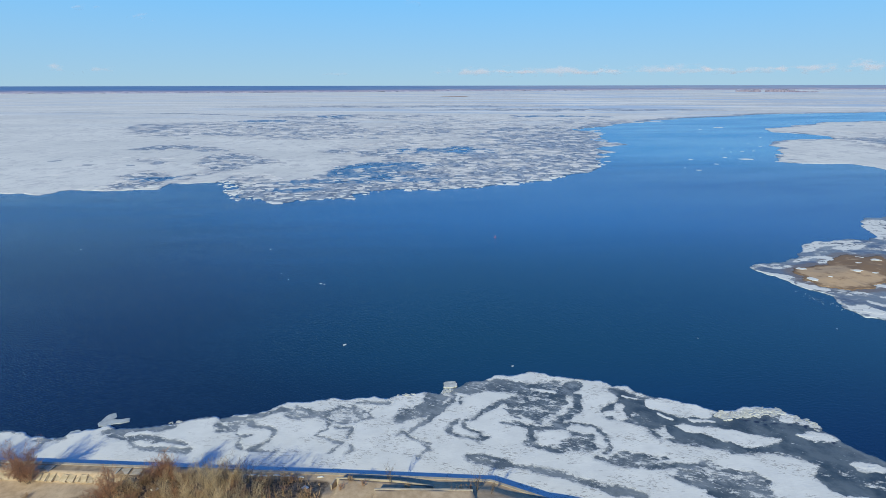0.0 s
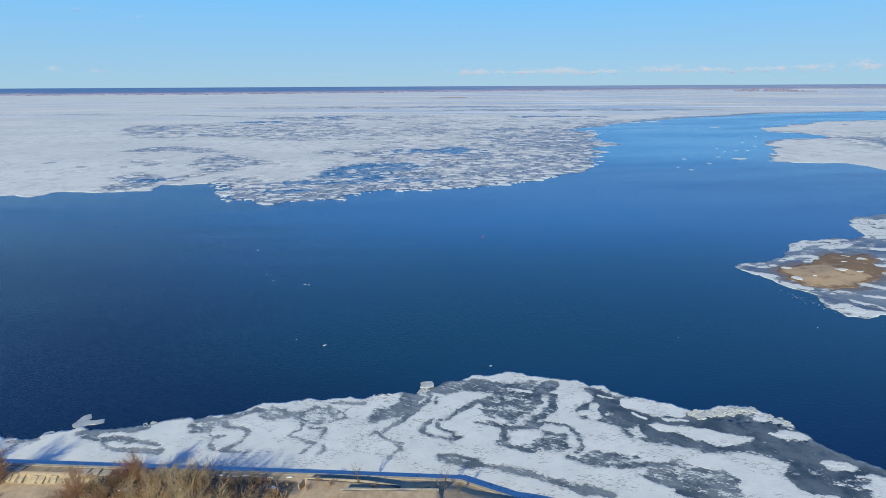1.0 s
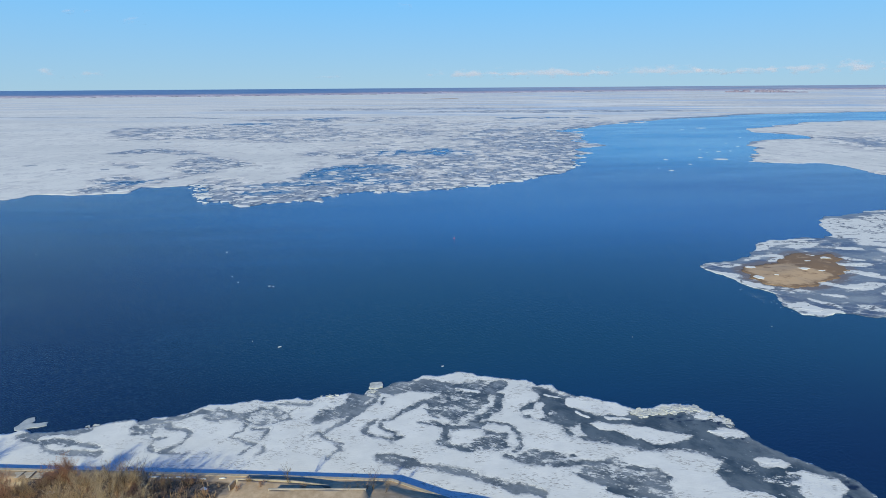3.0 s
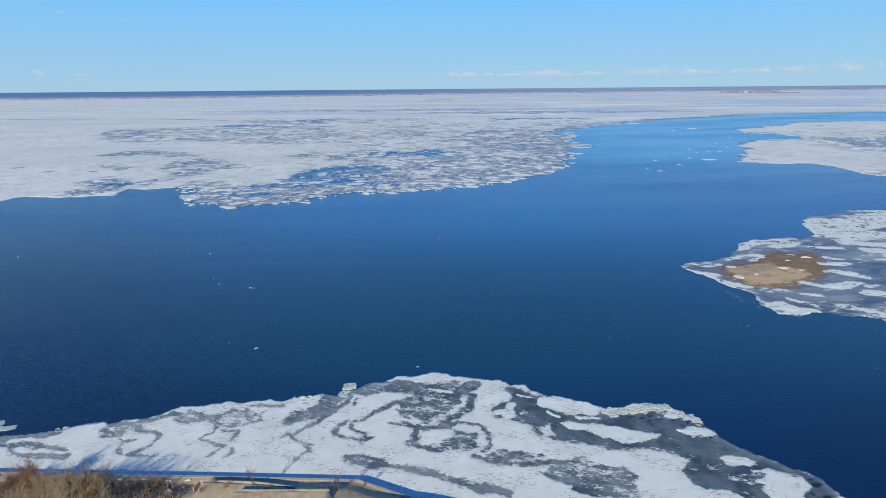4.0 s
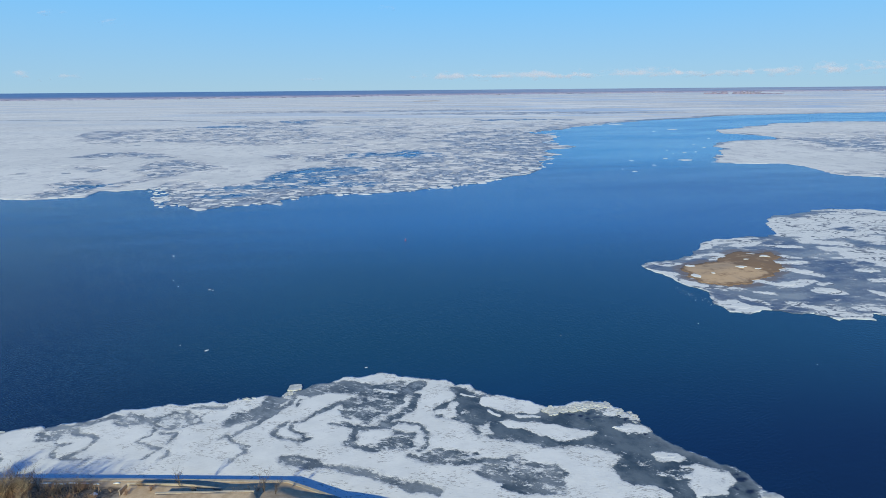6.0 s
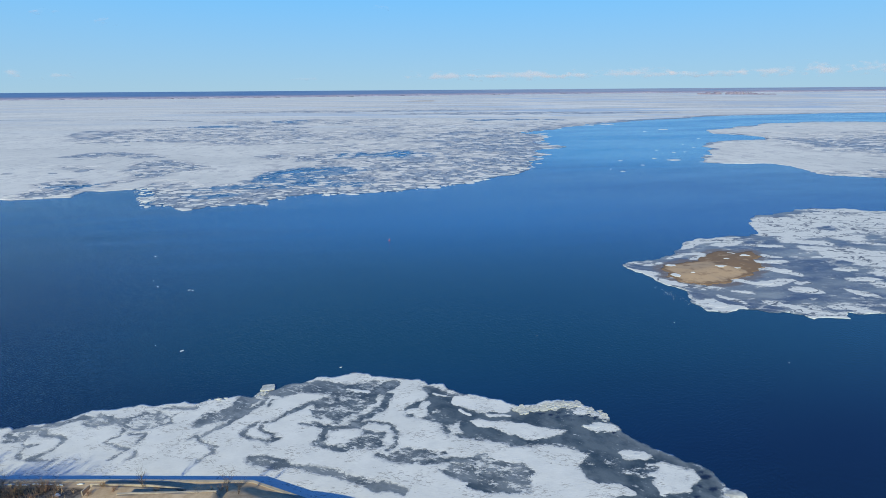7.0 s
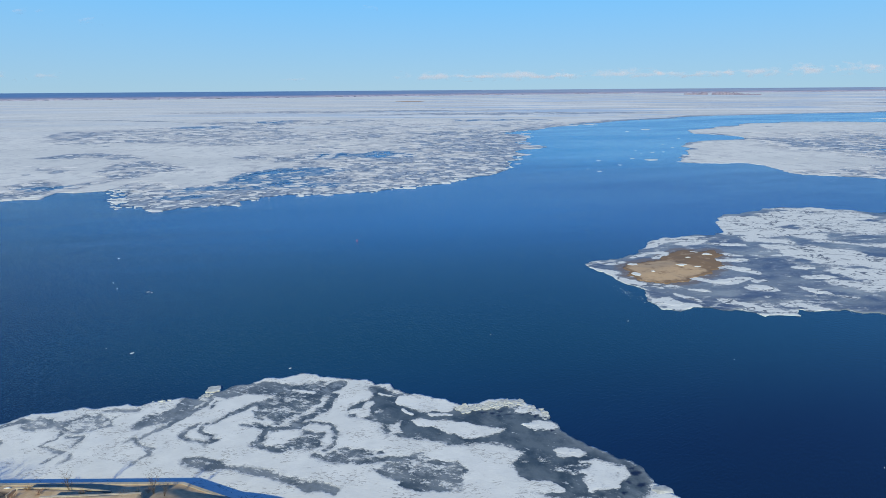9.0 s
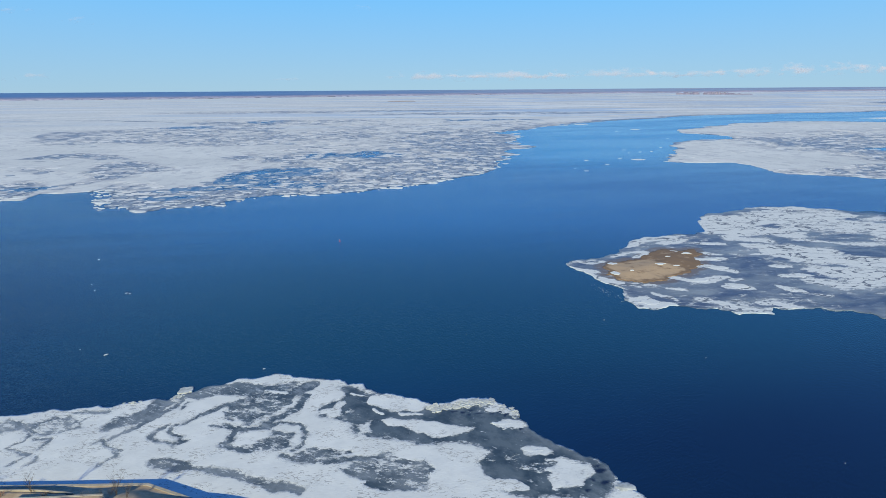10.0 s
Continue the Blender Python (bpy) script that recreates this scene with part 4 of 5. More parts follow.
def ice_field(name, outline, grid, cover, label):
    grid = grid[inside(grid, outline)]
    verts, faces, top, low = sheet(outline, grid, lambda t: 0.07 + 0.0 * t[:, 0], -0.1)
    c = cover(verts[:, :2])
    gone = c < 0.10
    faces = [f for f in faces if not all(gone[i] for i in f)]
    me = mesh_from(name, verts, faces, mat_field, True)
    point_values(me, "cover", c)
    point_values(me, "lead", lead_at(verts[:, :2]))
    return tagged(new(name, me), label, "ice field")


field_line = np.vstack([rough_line(FIELD_EDGE, 3, 0.14, 8, closed=False), rough_line(FIELD_EAST, 3, 0.10, 9, closed=False)])
field_outline = np.vstack([field_line, np.array(FIELD_BACK)])


def field_cover(p):
    near = p[:, 1] < 1100
    d = np.full(len(p), 200.0)
    d[near] = far_from(p[near], field_line)
    c = cover_at(p)
    ragged = d + 14 * fbm(p[:, 0], p[:, 1], 16.0, 67, 4) + 70 * fbm(p[:, 0] * 0.5, p[:, 1], 60.0, 69, 4) * smooth(p[:, 1], 450, 720) - 4
    return c * np.where(p[:, 0] > -125, smooth(ragged, 0, 3) * (0.6 + 0.4 * smooth(d, 0, 45)), 1.0)


field_grid = graded(lambda y: (-0.95 * y - 60, 1.05 * y + 90), 237, 4300, 2.2)
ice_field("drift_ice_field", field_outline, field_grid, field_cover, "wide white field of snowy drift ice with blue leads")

EAST_EDGE = [(327, 286), (310, 296), (302, 300), (283, 308), (277, 316), (283, 348), (278, 360), (252, 362), (232, 372), (250, 402), (266, 423), (284, 470), (302, 503), (344, 526), (382, 530), (392, 560), (363, 600),
             (398, 660), (444, 698), (519, 756), (620, 780), (700, 760), (840, 730), (1200, 760), (1700, 700), (1700, 260), (900, 255), (500, 270)]


east_outline = rough_line(EAST_EDGE, 3, 0.16, 10)


def east_cover(p):
    x, y = p[:, 0], p[:, 1]
    wx, wy = x + 40 * fbm(x, y, 70.0, 71), y + 60 * fbm(x, y, 80.0, 72)
    c = 1.06 - 0.46 * smooth(wx, 335, 400) * smooth(-wy, -600, -480) - 0.30 * smooth(-wy, -340, -315) - 0.20 * smooth(-np.abs(wy - 575), -70, -20)
    c -= 0.7 * smooth(-np.hypot((wx - 470) / 60, (wy - 440) / 16), -1.2, -0.7)
    rim = far_from(p, east_outline, True) + 16 * fbm(x, y, 18.0, 74, 4) + 3
    return np.clip(c + 0.3 * fbm(x, y, 40.0, 73, 5), 0, 1) * smooth(rim, 0, 4)


ice_field("ice_field", east_outline, graded(lambda y: (220, 1.4 * y + 60), 285, 790, 2.6), east_cover, "white raft of packed drift ice in open water")


# ---- the low island and the ice round it ----
ISLE_NORTH = [(96, 150), (102, 153), (108, 154), (115, 158), (121, 165), (124, 170), (128, 174), (134, 177), (146, 180), (153, 179), (158, 182), (162, 191), (164, 198), (176, 211), (187, 214), (198, 220),
              (216, 220), (228, 215), (240, 208), (260, 204), (310, 198), (400, 176), (420, 130), (330, 92), (230, 90)]
ISLE_SOUTH = [(180, 97), (166, 100), (158.3, 104), (158.0, 107), (153.7, 109.0), (148.2, 111.1), (140.6, 110.7), (137.2, 112.0), (134.8, 108.1), (126.3, 108.4), (125.2, 111.2), (120.1, 112.2),
              (110.9, 114.0), (103.8, 114.2), (103.6, 117.1), (102.6, 120.1), (103.7, 124.0), (104.9, 128.0), (103.4, 130.3), (100.8, 134.1), (99.4, 139.9), (97.2, 143.6)]
SAND_LINE = [(106.2, 146.0), (110.6, 149.4), (115.7, 150.7), (119.6, 151.5), (125.7, 156.5), (130.4, 161.0), (136.4, 159.4), (142.9, 160.6), (143.2, 155.6), (137.4, 150.1), (137.2, 144.6), (129.9, 138.5),
             (122.9, 135.6), (117.4, 132.4), (112.1, 131.5), (107.1, 133.6), (104.7, 139.0)]
# snow on the island's ice: half-width at either end, points
ISLE_SNOW_RIM = [
    (0.6, 1.2, (96.0, 147.6), (98.0, 142.7), (100.9, 140.0)), (0.5, 0.5, (99.8, 150.6), (104.3, 149.1), (108.9, 149.9)), (0.8, 1, (122.3, 166.0), (127.9, 169.7)),
    (1, 0.9, (127.8, 173.3), (132.6, 172.1), (140.0, 173.7), (144.9, 171.1)), (0.6, 0.5, (135.3, 177.1), (147.9, 176.8)), (1.2, 0.8, (137.3, 168.2), (142.3, 168.5)),
    (0.4, 0.5, (113.0, 155.9), (118.7, 157.9), (124.7, 158.6)), (0.6, 2.4, (119.4, 154.2), (125.0, 154.9)), (0.4, 0.3, (103.4, 132.2), (111.1, 131.2), (116.5, 129.4)),
    (0.5, 0.3, (101.6, 136.1), (105.0, 132.1), (109.9, 128.2)),
]
ISLE_SNOW_MID = [
    (1, 0.8, (147.5, 166.6), (155.6, 165.9)), (0.5, 0.9, (134.6, 152.4), (139.4, 150.2), (147.8, 149.5)), (0.9, 1.2, (134.1, 145.1), (139.4, 143.0), (141.7, 138.7)),
    (0.9, 1.4, (122.1, 135.9), (127.6, 131.7)), (1.4, 0.6, (127.6, 131.7), (139.3, 134.0)), (0.7, 0.5, (145.4, 155.7), (149.1, 154.2)), (1.3, 1.3, (135.8, 126.6), (139.2, 125.9)),
    (0.6, 0.4, (156.6, 141.7), (162.0, 140.7)), (0.8, 0.6, (155.3, 133.2), (162.3, 133.1)), (1.1, 0.9, (148.7, 124.3), (150.9, 120.5)), (0.6, 0.4, (159.2, 153.9), (162.9, 154.3)),
    (0.6, 0.3, (138.4, 130.4), (142.4, 131.4)),
]
ISLE_SNOW_SOUTH = [
    (1.6, 1.4, (106.8, 119.6), (108.5, 116.8), (111.1, 115.5)), (0.5, 0.5, (118.2, 125.9), (121.7, 125.2)), (0.9, 1.4, (120.7, 119.3), (125.1, 115.9), (128.7, 112.1)),
    (1, 0.7, (128.7, 112.1), (132.7, 109.4)), (0.4, 0.4, (124.6, 108.6), (135.0, 108.2)), (0.5, 0.8, (139.8, 114.8), (141.9, 111.4)), (0.4, 0.3, (135.0, 115.2), (138.6, 115.6)),
    (0.5, 0.4, (112.3, 123.1), (114.9, 119.0)), (0.5, 0.4, (154.4, 119.0), (157.9, 118.7)),
]
ISLE_SNOW_FIELD = [
    (7, 5, (168.5, 194.4), (187.6, 199.4), (206.2, 201.7), (225.4, 204.0)), (5, 4, (162.4, 183.6), (176.7, 182.3), (187.0, 177.4)), (2, 1.5, (162.9, 174.0), (172.2, 168.8)),
    (3.5, 3, (218.8, 192.8), (229.1, 188.2)), (2, 1.5, (193.7, 184.2), (202.2, 183.5)), (1.2, 1, (202.2, 183.5), (216.4, 181.4)), (1.4, 1.2, (162.9, 164.0), (169.7, 162.0)),
    (4, 6, (169.2, 155.6), (180.2, 154.7)), (6, 6, (176.2, 149.5), (183.7, 144.9), (191.8, 139.9)), (3, 5, (171.4, 136.3), (177.2, 132.9), (184.1, 131.4)),
    (1.2, 2.4, (161.2, 127.7), (166.9, 124.6), (173.6, 126.7)), (1, 0.8, (186.4, 168.3), (198.3, 162.4), (211.2, 161.3)),
]


def isle_bare(p):
    """Above 0 where the island's ice is bare, below 0 under snow."""
    x, y = p[:, 0], p[:, 1]
    q = np.column_stack([x + 3.6 * fbm(x, y, 6.0, 81, 5), y + 3.0 * fbm(x * 0.5, y, 5.0, 82, 5)])
    b = 0.66 + 0.9 * fbm(x * 0.6, y, 14.0, 83, 5)
    lobes = fbm(x * 0.6, y, 5.0, 85, 5)
    k = smooth(stroked(q, ISLE_SNOW_RIM + ISLE_SNOW_MID + ISLE_SNOW_SOUTH, 2.0, 0.3 + 1.6 * lobes), -1.0, 0.6)
    b = b * (1 - k) - 0.95 * k
    k = smooth(stroked(q, ISLE_SNOW_FIELD, 5.0, 0.35 + 1.2 * lobes), -3.0, 1.6)
    far = np.where((x > 190) | (y > 205), 0.8 * smooth(fbm(x * 0.4, y, 9.0, 84, 5), -0.05, 0.1) * smooth(x + 0.4 * y, 262, 285), 0.0)
    k = np.maximum(k, far)
    return b * (1 - k) - 0.52 * k


def island():
    edge = rough_line(ISLE_NORTH + ISLE_SOUTH, 3, 0.17, 14)
    gx, gy = np.meshgrid(np.arange(96, 240, 0.55), np.arange(98, 221, 0.75))
    grid = np.column_stack([gx.ravel(), gy.ravel()]) + rng.uniform(-0.15, 0.15, (gx.size, 2))
    grid = grid[inside(grid, edge)]
    verts, faces, top, low = sheet(edge, grid, lambda t: 0.06 + 0.03 * fbm(t[:, 0], t[:, 1], 6.0, 86), -0.05)
    me = mesh_from("island_ice", verts, faces, mat_island, True)
    b = isle_bare(verts[:, :2])
    rim = far_from(verts[:, :2], edge, True)
    b -= 0.8 * smooth(-rim, -2.4, -0.3) * (verts[:, 0] < 138) * (0.6 + 1.5 * fbm(verts[:, 0], verts[:, 1], 12.0, 87))
    point_values(me, "bare", b)
    sand_line = rough_line(SAND_LINE, 4, 0.26, 15)
    off = far_from(verts[:, :2], sand_line, True) * np.where(inside(verts[:, :2], sand_line), 0, 1)
    point_values(me, "mud", smooth(-off, -5.0, -0.3))
    isle = tagged(new("island_ice", me), "grey ice with scattered snow patches round a sandbar", "ice sheet")
    # the sandbar
    line = rough_line(SAND_LINE, 4, 0.26, 15)
    gx, gy = np.meshgrid(np.arange(103, 145, 0.7), np.arange(130, 163, 0.7))
    grid = np.column_stack([gx.ravel(), gy.ravel()])
    grid = grid[inside(grid, line)]
    def rise(t):
        d = far_from(t, line, True)
        return 0.17 + 0.9 * smooth(d, 0, 9) + 0.25 * fbm(t[:, 0], t[:, 1], 8.0, 88) * smooth(d, 0, 4)
    verts, faces, top, low = sheet(line, grid, rise, 0.05)
    me = mesh_from("sandbar", verts, faces, mat_bar, True)
    x, y = verts[:, 0], verts[:, 1]
    point_values(me, "dry", 0.20 + 0.62 * smooth(far_from(verts[:, :2], line, True), 0.2, 2.2) - 0.62 * smooth(x + 0.5 * (y - 145) + 9 * fbm(x, y, 7.0, 89), 121, 131))
    tagged(new("sandbar", me), "low tan sandbar with brown wet margins", "sandbar")
    return isle


isle_sheet = island()


def lump(name, x, y, rx, ry, z, high, mat, seed, label, category, group=""):
    """A low patch of snow or ice with an uneven outline and a rounded rim."""
    r = np.random.default_rng(seed)
    n = 22
    ang = np.linspace(0, 2 * math.pi, n, endpoint=False)
    rad = 1 + 0.22 * np.sin(2 * ang + r.uniform(0, 6)) * r.uniform(0.3, 1) + 0.16 * np.sin(3 * ang + r.uniform(0, 6)) + 0.10 * r.uniform(-1, 1, n)
    verts, faces = [], []
    for k, zz in ((1.0, -0.06), (0.97, high * 0.6), (0.88, high), (0.45, high * 1.15)):
        for a, q in zip(ang, rad):
            verts.append((math.cos(a) * rx * q * k, math.sin(a) * ry * q * k, zz))
    for k in range(3):
        for i in range(n):
            j = (i + 1) % n
            faces.append((k * n + i, k * n + j, (k + 1) * n + j, (k + 1) * n + i))
    faces.append(tuple(range(3 * n, 4 * n)))
    ob = new(name, mesh_from(name, verts, faces, mat, True))
    ob.location = (x, y, z)
    return tagged(ob, label, category, group)

def plate(name, outline, high, mat, seed, label, category, soft=False):
    """A flat ice plate over an outline, its edge uneven and a little rounded."""
    line = rough_line(outline, 4 if soft else 2, 0.26 if soft else 0.10, seed)
    mid = line.mean(0)
    line = line - mid
    n = len(line)
    rings = [(1.0, -0.03), (0.94, high * 0.75), (0.84, high)] if soft else [(1.0, -0.08), (1.0, high * 0.6), (0.97, high)]
    verts = [(x * k, y * k, z) for k, z in rings for x, y in line]
    faces = [(k * n + i, k * n + (i + 1) % n, (k + 1) * n + (i + 1) % n, (k + 1) * n + i) for k in range(2) for i in range(n)]
    faces.append(tuple(range(2 * n, 3 * n)))
    if np.sum(line[:, 0] * np.roll(line[:, 1], -1) - line[:, 1] * np.roll(line[:, 0], -1)) < 0:
        faces = [f[::-1] for f in faces]
    ob = new(name, mesh_from(name, verts, faces, mat, soft))
    ob.location = (mid[0], mid[1], 0.0)
    return tagged(ob, label, category)


for k, (x, y, rx, ry) in enumerate([(110.0, 147.8, 1.8, 1.2), (107.4, 138.8, 1.6, 2.0), (123.2, 144.1, 1.9, 1.1), (134.6, 158.6, 2.0, 1.0), (137.2, 155.4, 2.2, 1.0), (112.5, 139.2, 0.7, 0.5), (128.0, 143.2, 1.1, 0.5), (129.2, 151.5, 1.1, 0.5)]):
    d = far_from(np.array([(x, y)]), np.array(SAND_LINE), True)[0]
    rx, ry = rx * 0.75, ry * 0.75
    around = [(x + rx * math.cos(a) * (1 + 0.35 * math.sin(2.7 * a + k)), y + ry * math.sin(a) * (1 + 0.3 * math.cos(3.1 * a + 2 * k))) for a in np.linspace(0, 2 * math.pi, 11)[:-1]]
    ob = plate("snow_patch", around, 0.05, mat_floe, 200 + k, "patch of old snow lying on the sandbar", "snow patch")
    ob.location.z = 0.20 + 0.9 * float(smooth(d, 0, 9))
    tagged(ob, group="snow patches on the sandbar")


# ---- far shore ----
SHORE_LINE = np.array([(-5600, 2500), (-2527, 3045), (-1262, 3150), (-52, 3700), (1280, 4130), (2607, 4230), (4210, 4500), (5600, 4600)])


def far_shore():
    xs = np.linspace(-5600, 5600, 260)
    y0 = np.interp(xs, SHORE_LINE[:, 0], SHORE_LINE[:, 1]) + 30 * fbm(xs, xs * 0, 300.0, 91)
    steps = np.array([0, 40, 120, 250, 420, 600])
    verts, faces = [], []
    for x, y in zip(xs, y0):
        for k, s in enumerate(steps):
            yy = y + s / 600 * max(4880 - y, 120)
            goal = 52 - 0.0046 * yy
            verts.append((x, yy, (0.0, 3.0, 0.22 * goal, 0.5 * goal, 0.8 * goal, goal)[k] if k else -0.5))
    n = len(steps)
    for i in range(len(xs) - 1):
        for k in range(n - 1):
            a = i * n + k
            faces.append((a, a + n, a + n + 1, a + 1))
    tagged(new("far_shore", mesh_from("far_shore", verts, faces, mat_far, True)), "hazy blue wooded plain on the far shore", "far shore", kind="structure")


far_shore()


def clumps(name, spots, mat, label, category):
    """Far bare woods: many small uneven crowns, joined."""
    verts, faces = [], []
    r = np.random.default_rng(17)
    ring = np.linspace(0, 2 * math.pi, 6, endpoint=False)
    for x, y, z, w, h in spots:
        base = len(verts)
        for hh, k in ((0.0, 1.0), (0.45, 0.95), (0.8, 0.62)):
            for a in ring:
                q = k * r.uniform(0.7, 1.25)
                verts.append((x + math.cos(a) * w * q, y + math.sin(a) * w * q, z + hh * h))
        verts.append((x + r.uniform(-0.3, 0.3) * w, y, z + h))
        for lvl in range(2):
            for i in range(6):
                j = (i + 1) % 6
                a = base + lvl * 6
                faces.append((a + i, a + j, a + 6 + j, a + 6 + i))
        for i in range(6):
            faces.append((base + 12 + i, base + 12 + (i + 1) % 6, base + 18))
    return tagged(new(name, mesh_from(name, verts, faces, mat, True)), label, category, kind="stuff")


spots = []
r = np.random.default_rng(18)
for x in np.arange(-5000, 5200, 6.0):
    y = np.interp(x, SHORE_LINE[:, 0], SHORE_LINE[:, 1])
    for row in range(2):
        h = r.uniform(6, 9) * (0.8 + 0.9 * abs(float(fbm(x, row, 400.0, 92))))
        spots.append((x + r.uniform(-6, 6), y + row * 50 - 25 + r.uniform(-10, 10), 0.0 + row * 2, r.uniform(26, 40), h))
clumps("far_woods", spots, mat_wood, "bare brown woods along the far shore, haze in their colour", "far woods")

spots = []
for x in np.arange(1720, 2030, 4.0):
    if 1815 < x < 1838:
        continue
    t = (x - 1720) / 310
    h = r.uniform(5, 11) * (0.5 + 0.9 * math.sin(math.pi * min(1, t * 1.05 + 0.1)))
    spots.append((x, 3330 - 260 * t + r.uniform(-12, 12), 0.2, r.uniform(7, 12), max(1.15 * h, 3.5)))
islet_woods = clumps("islet_woods", spots, mat_islet, "low islet of bare brown trees amid the ice, haze tinted", "islet")


# ---- drifting floes ----
def floe_mesh(name, seed, mat, n=9, high=0.11):
    r = np.random.default_rng(seed)
    ang = np.sort(np.linspace(0, 2 * math.pi, n, endpoint=False) + r.uniform(-0.25, 0.25, n))
    rad = r.uniform(0.72, 1.12, n)
    low = [(math.cos(a) * q, math.sin(a) * q, -0.1) for a, q in zip(ang, rad)]
    top = [(math.cos(a) * q * 0.98, math.sin(a) * q * 0.98, high) for a, q in zip(ang, rad)]
    faces = [tuple(range(n, 2 * n))] + [(i, (i + 1) % n, n + (i + 1) % n, n + i) for i in range(n)]
    return mesh_from(name, low + top, faces, mat)


def drift(cover, line, box, spacing, seed):
    """Places, sizes and turns of floes where the field is loose."""
    x0, x1, y0, y1 = box
    r = np.random.default_rng(seed)
    rows, y = [], y0
    while y < y1:
        s = spacing(y)
        xs = np.arange(x0, x1, s)
        rows.append(np.column_stack([xs + r.uniform(-0.5, 0.5, len(xs)) * s, y + r.uniform(-0.5, 0.5, len(xs)) * s, np.full(len(xs), s)]))
        y += s * 0.8
    p = np.vstack(rows)
    within = inside(p[:, :2], line)
    p = p[within]
    c = cover(p[:, :2])
    chance = np.where(c < 0.14, 0.16, np.where(c < 0.86, 0.34 + 0.62 * c, 0.03))
    keep = r.uniform(0, 1, len(p)) < chance
    p, c = p[keep], c[keep]
    size = p[:, 2] * (0.20 + 1.15 * r.uniform(0, 1, len(p)) ** 3) * (0.75 + 0.4 * c)
    return p[:, 0], p[:, 1], size, r.uniform(0.34, 0.85, len(p)), r.normal(0, 0.3, len(p))


def floes(name, places, label, high=None):
    """Many floes joined, each with its own outline and freeboard."""
    X, Y, S, Q, T = places
    n = 10
    r = np.random.default_rng(33)
    m = len(X)
    ang = np.linspace(0, 2 * math.pi, n, endpoint=False)[None] + r.uniform(-0.3, 0.3, (m, n))
    rad = r.uniform(0.42, 1.15, (m, n))
    lx, ly = np.cos(ang) * rad * S[:, None], np.sin(ang) * rad * (S * Q)[:, None]
    px = X[:, None] + lx * np.cos(T)[:, None] - ly * np.sin(T)[:, None]
    py = Y[:, None] + lx * np.sin(T)[:, None] + ly * np.cos(T)[:, None]
    h = r.uniform(0.08, 0.13, m) if high is None else np.full(m, high)
    top = np.stack([px, py, np.repeat(h[:, None], n, 1)], -1).reshape(-1, 3)
    low = np.stack([px, py, np.full((m, n), 0.02)], -1).reshape(-1, 3)
    verts = np.vstack([top, low])
    faces = []
    N = m * n
    for k in range(m):
        b = k * n
        faces.append(tuple(range(b, b + n)))
        for i in range(n):
            j = (i + 1) % n
            faces.append((N + b + i, N + b + j, b + j, b + i))
    return tagged(new(name, mesh_from(name, verts, faces, mat_drift)), label, "ice floes", kind="stuff")


def loose_cover(p):
    """The field's cover for floes: broken up along its front."""
    c, d = cover_at(p), np.full(len(p), 200.0)
    near = p[:, 1] < 520
    d[near] = far_from(p[near], field_line)
    return np.where((d < 34) & (p[:, 0] > -125) & (c > 0.3), np.minimum(c, 0.80), c)


west = drift(loose_cover, field_outline, (-330, 620, 238, 1060), lambda y: 3.1 + (y - 238) * 0.012, 51)
edge_gap = far_from(np.column_stack(west[:2]), field_line)
front = np.argsort(edge_gap + 0.05 * west[1])[:290]
front = front[west[1][front] < 420]
rest = np.setdiff1d(np.arange(len(west[0])), front)
floes("drift_floes", tuple(a[rest] for a in west), "loose white snow-covered floes among wet slush ice")
floe_shapes = [floe_mesh("ice_floe", 300 + k, mat_floe) for k in range(10)]
for i, k in enumerate(front):
    ob = new("ice_floe", floe_shapes[i % 10])
    ob.location = (west[0][k], west[1][k], 0.05 * rng.uniform())
    ob.rotation_euler = (0, 0, west[4][k])
    s = west[2][k] * rng.uniform(0.45, 1.2)
    ob.scale = (s, s * west[3][k] * 0.85, 1)
    tagged(ob, "flat white snow-covered floe at the drift ice edge", "ice floe", "floes along the drift ice edge")
east = drift(east_cover, east_outline, (225, 1000, 286, 780), lambda y: 4.0 + (y - 286) * 0.012, 52)
floes("pack_floes", east, "packed white floes of the ice raft")

# single floes adrift
SINGLE = [(-29.4, 134.6, 0.5), (-28.2, 134.2, 0.35), (-15.9, 99.2, 0.6), (18.6, 90.9, 0.42), (-53.6, 166.0, 0.36), (-116.8, 165.0, 0.2), (-39.2, 137.6, 0.2), (59.9, 103.1, 0.14), (93.0, 108.1, 0.2), (107.1, 88.8, 0.14),
          (110.5, 57.2, 0.16), (-42.8, 142.5, 0.14), (-22.6, 101.8, 0.12)]
WISPS = [(162.5, 333.5, 2.6), (158.0, 343.5, 1.0), (178.4, 383.0, 2.4), (186.0, 360.0, 2.2), (208.0, 393.2, 2.6), (219.0, 384.0, 8.0), (239.7, 430.0, 2.6), (250.0, 432.0, 2.0), (228.0, 425.0, 1.0), (232.0, 446.0, 1.8),
         (272.0, 462.0, 2.6), (276.0, 490.0, 1.6), (318.0, 545.0, 2.4), (333.8, 665.0, 9.0), (300.0, 640.0, 3.0), (116.1, 372.5, 4.0)]
single_shapes = [floe_mesh("ice_floe", 340 + k, mat_floe, 10, 0.05) for k in range(5)]
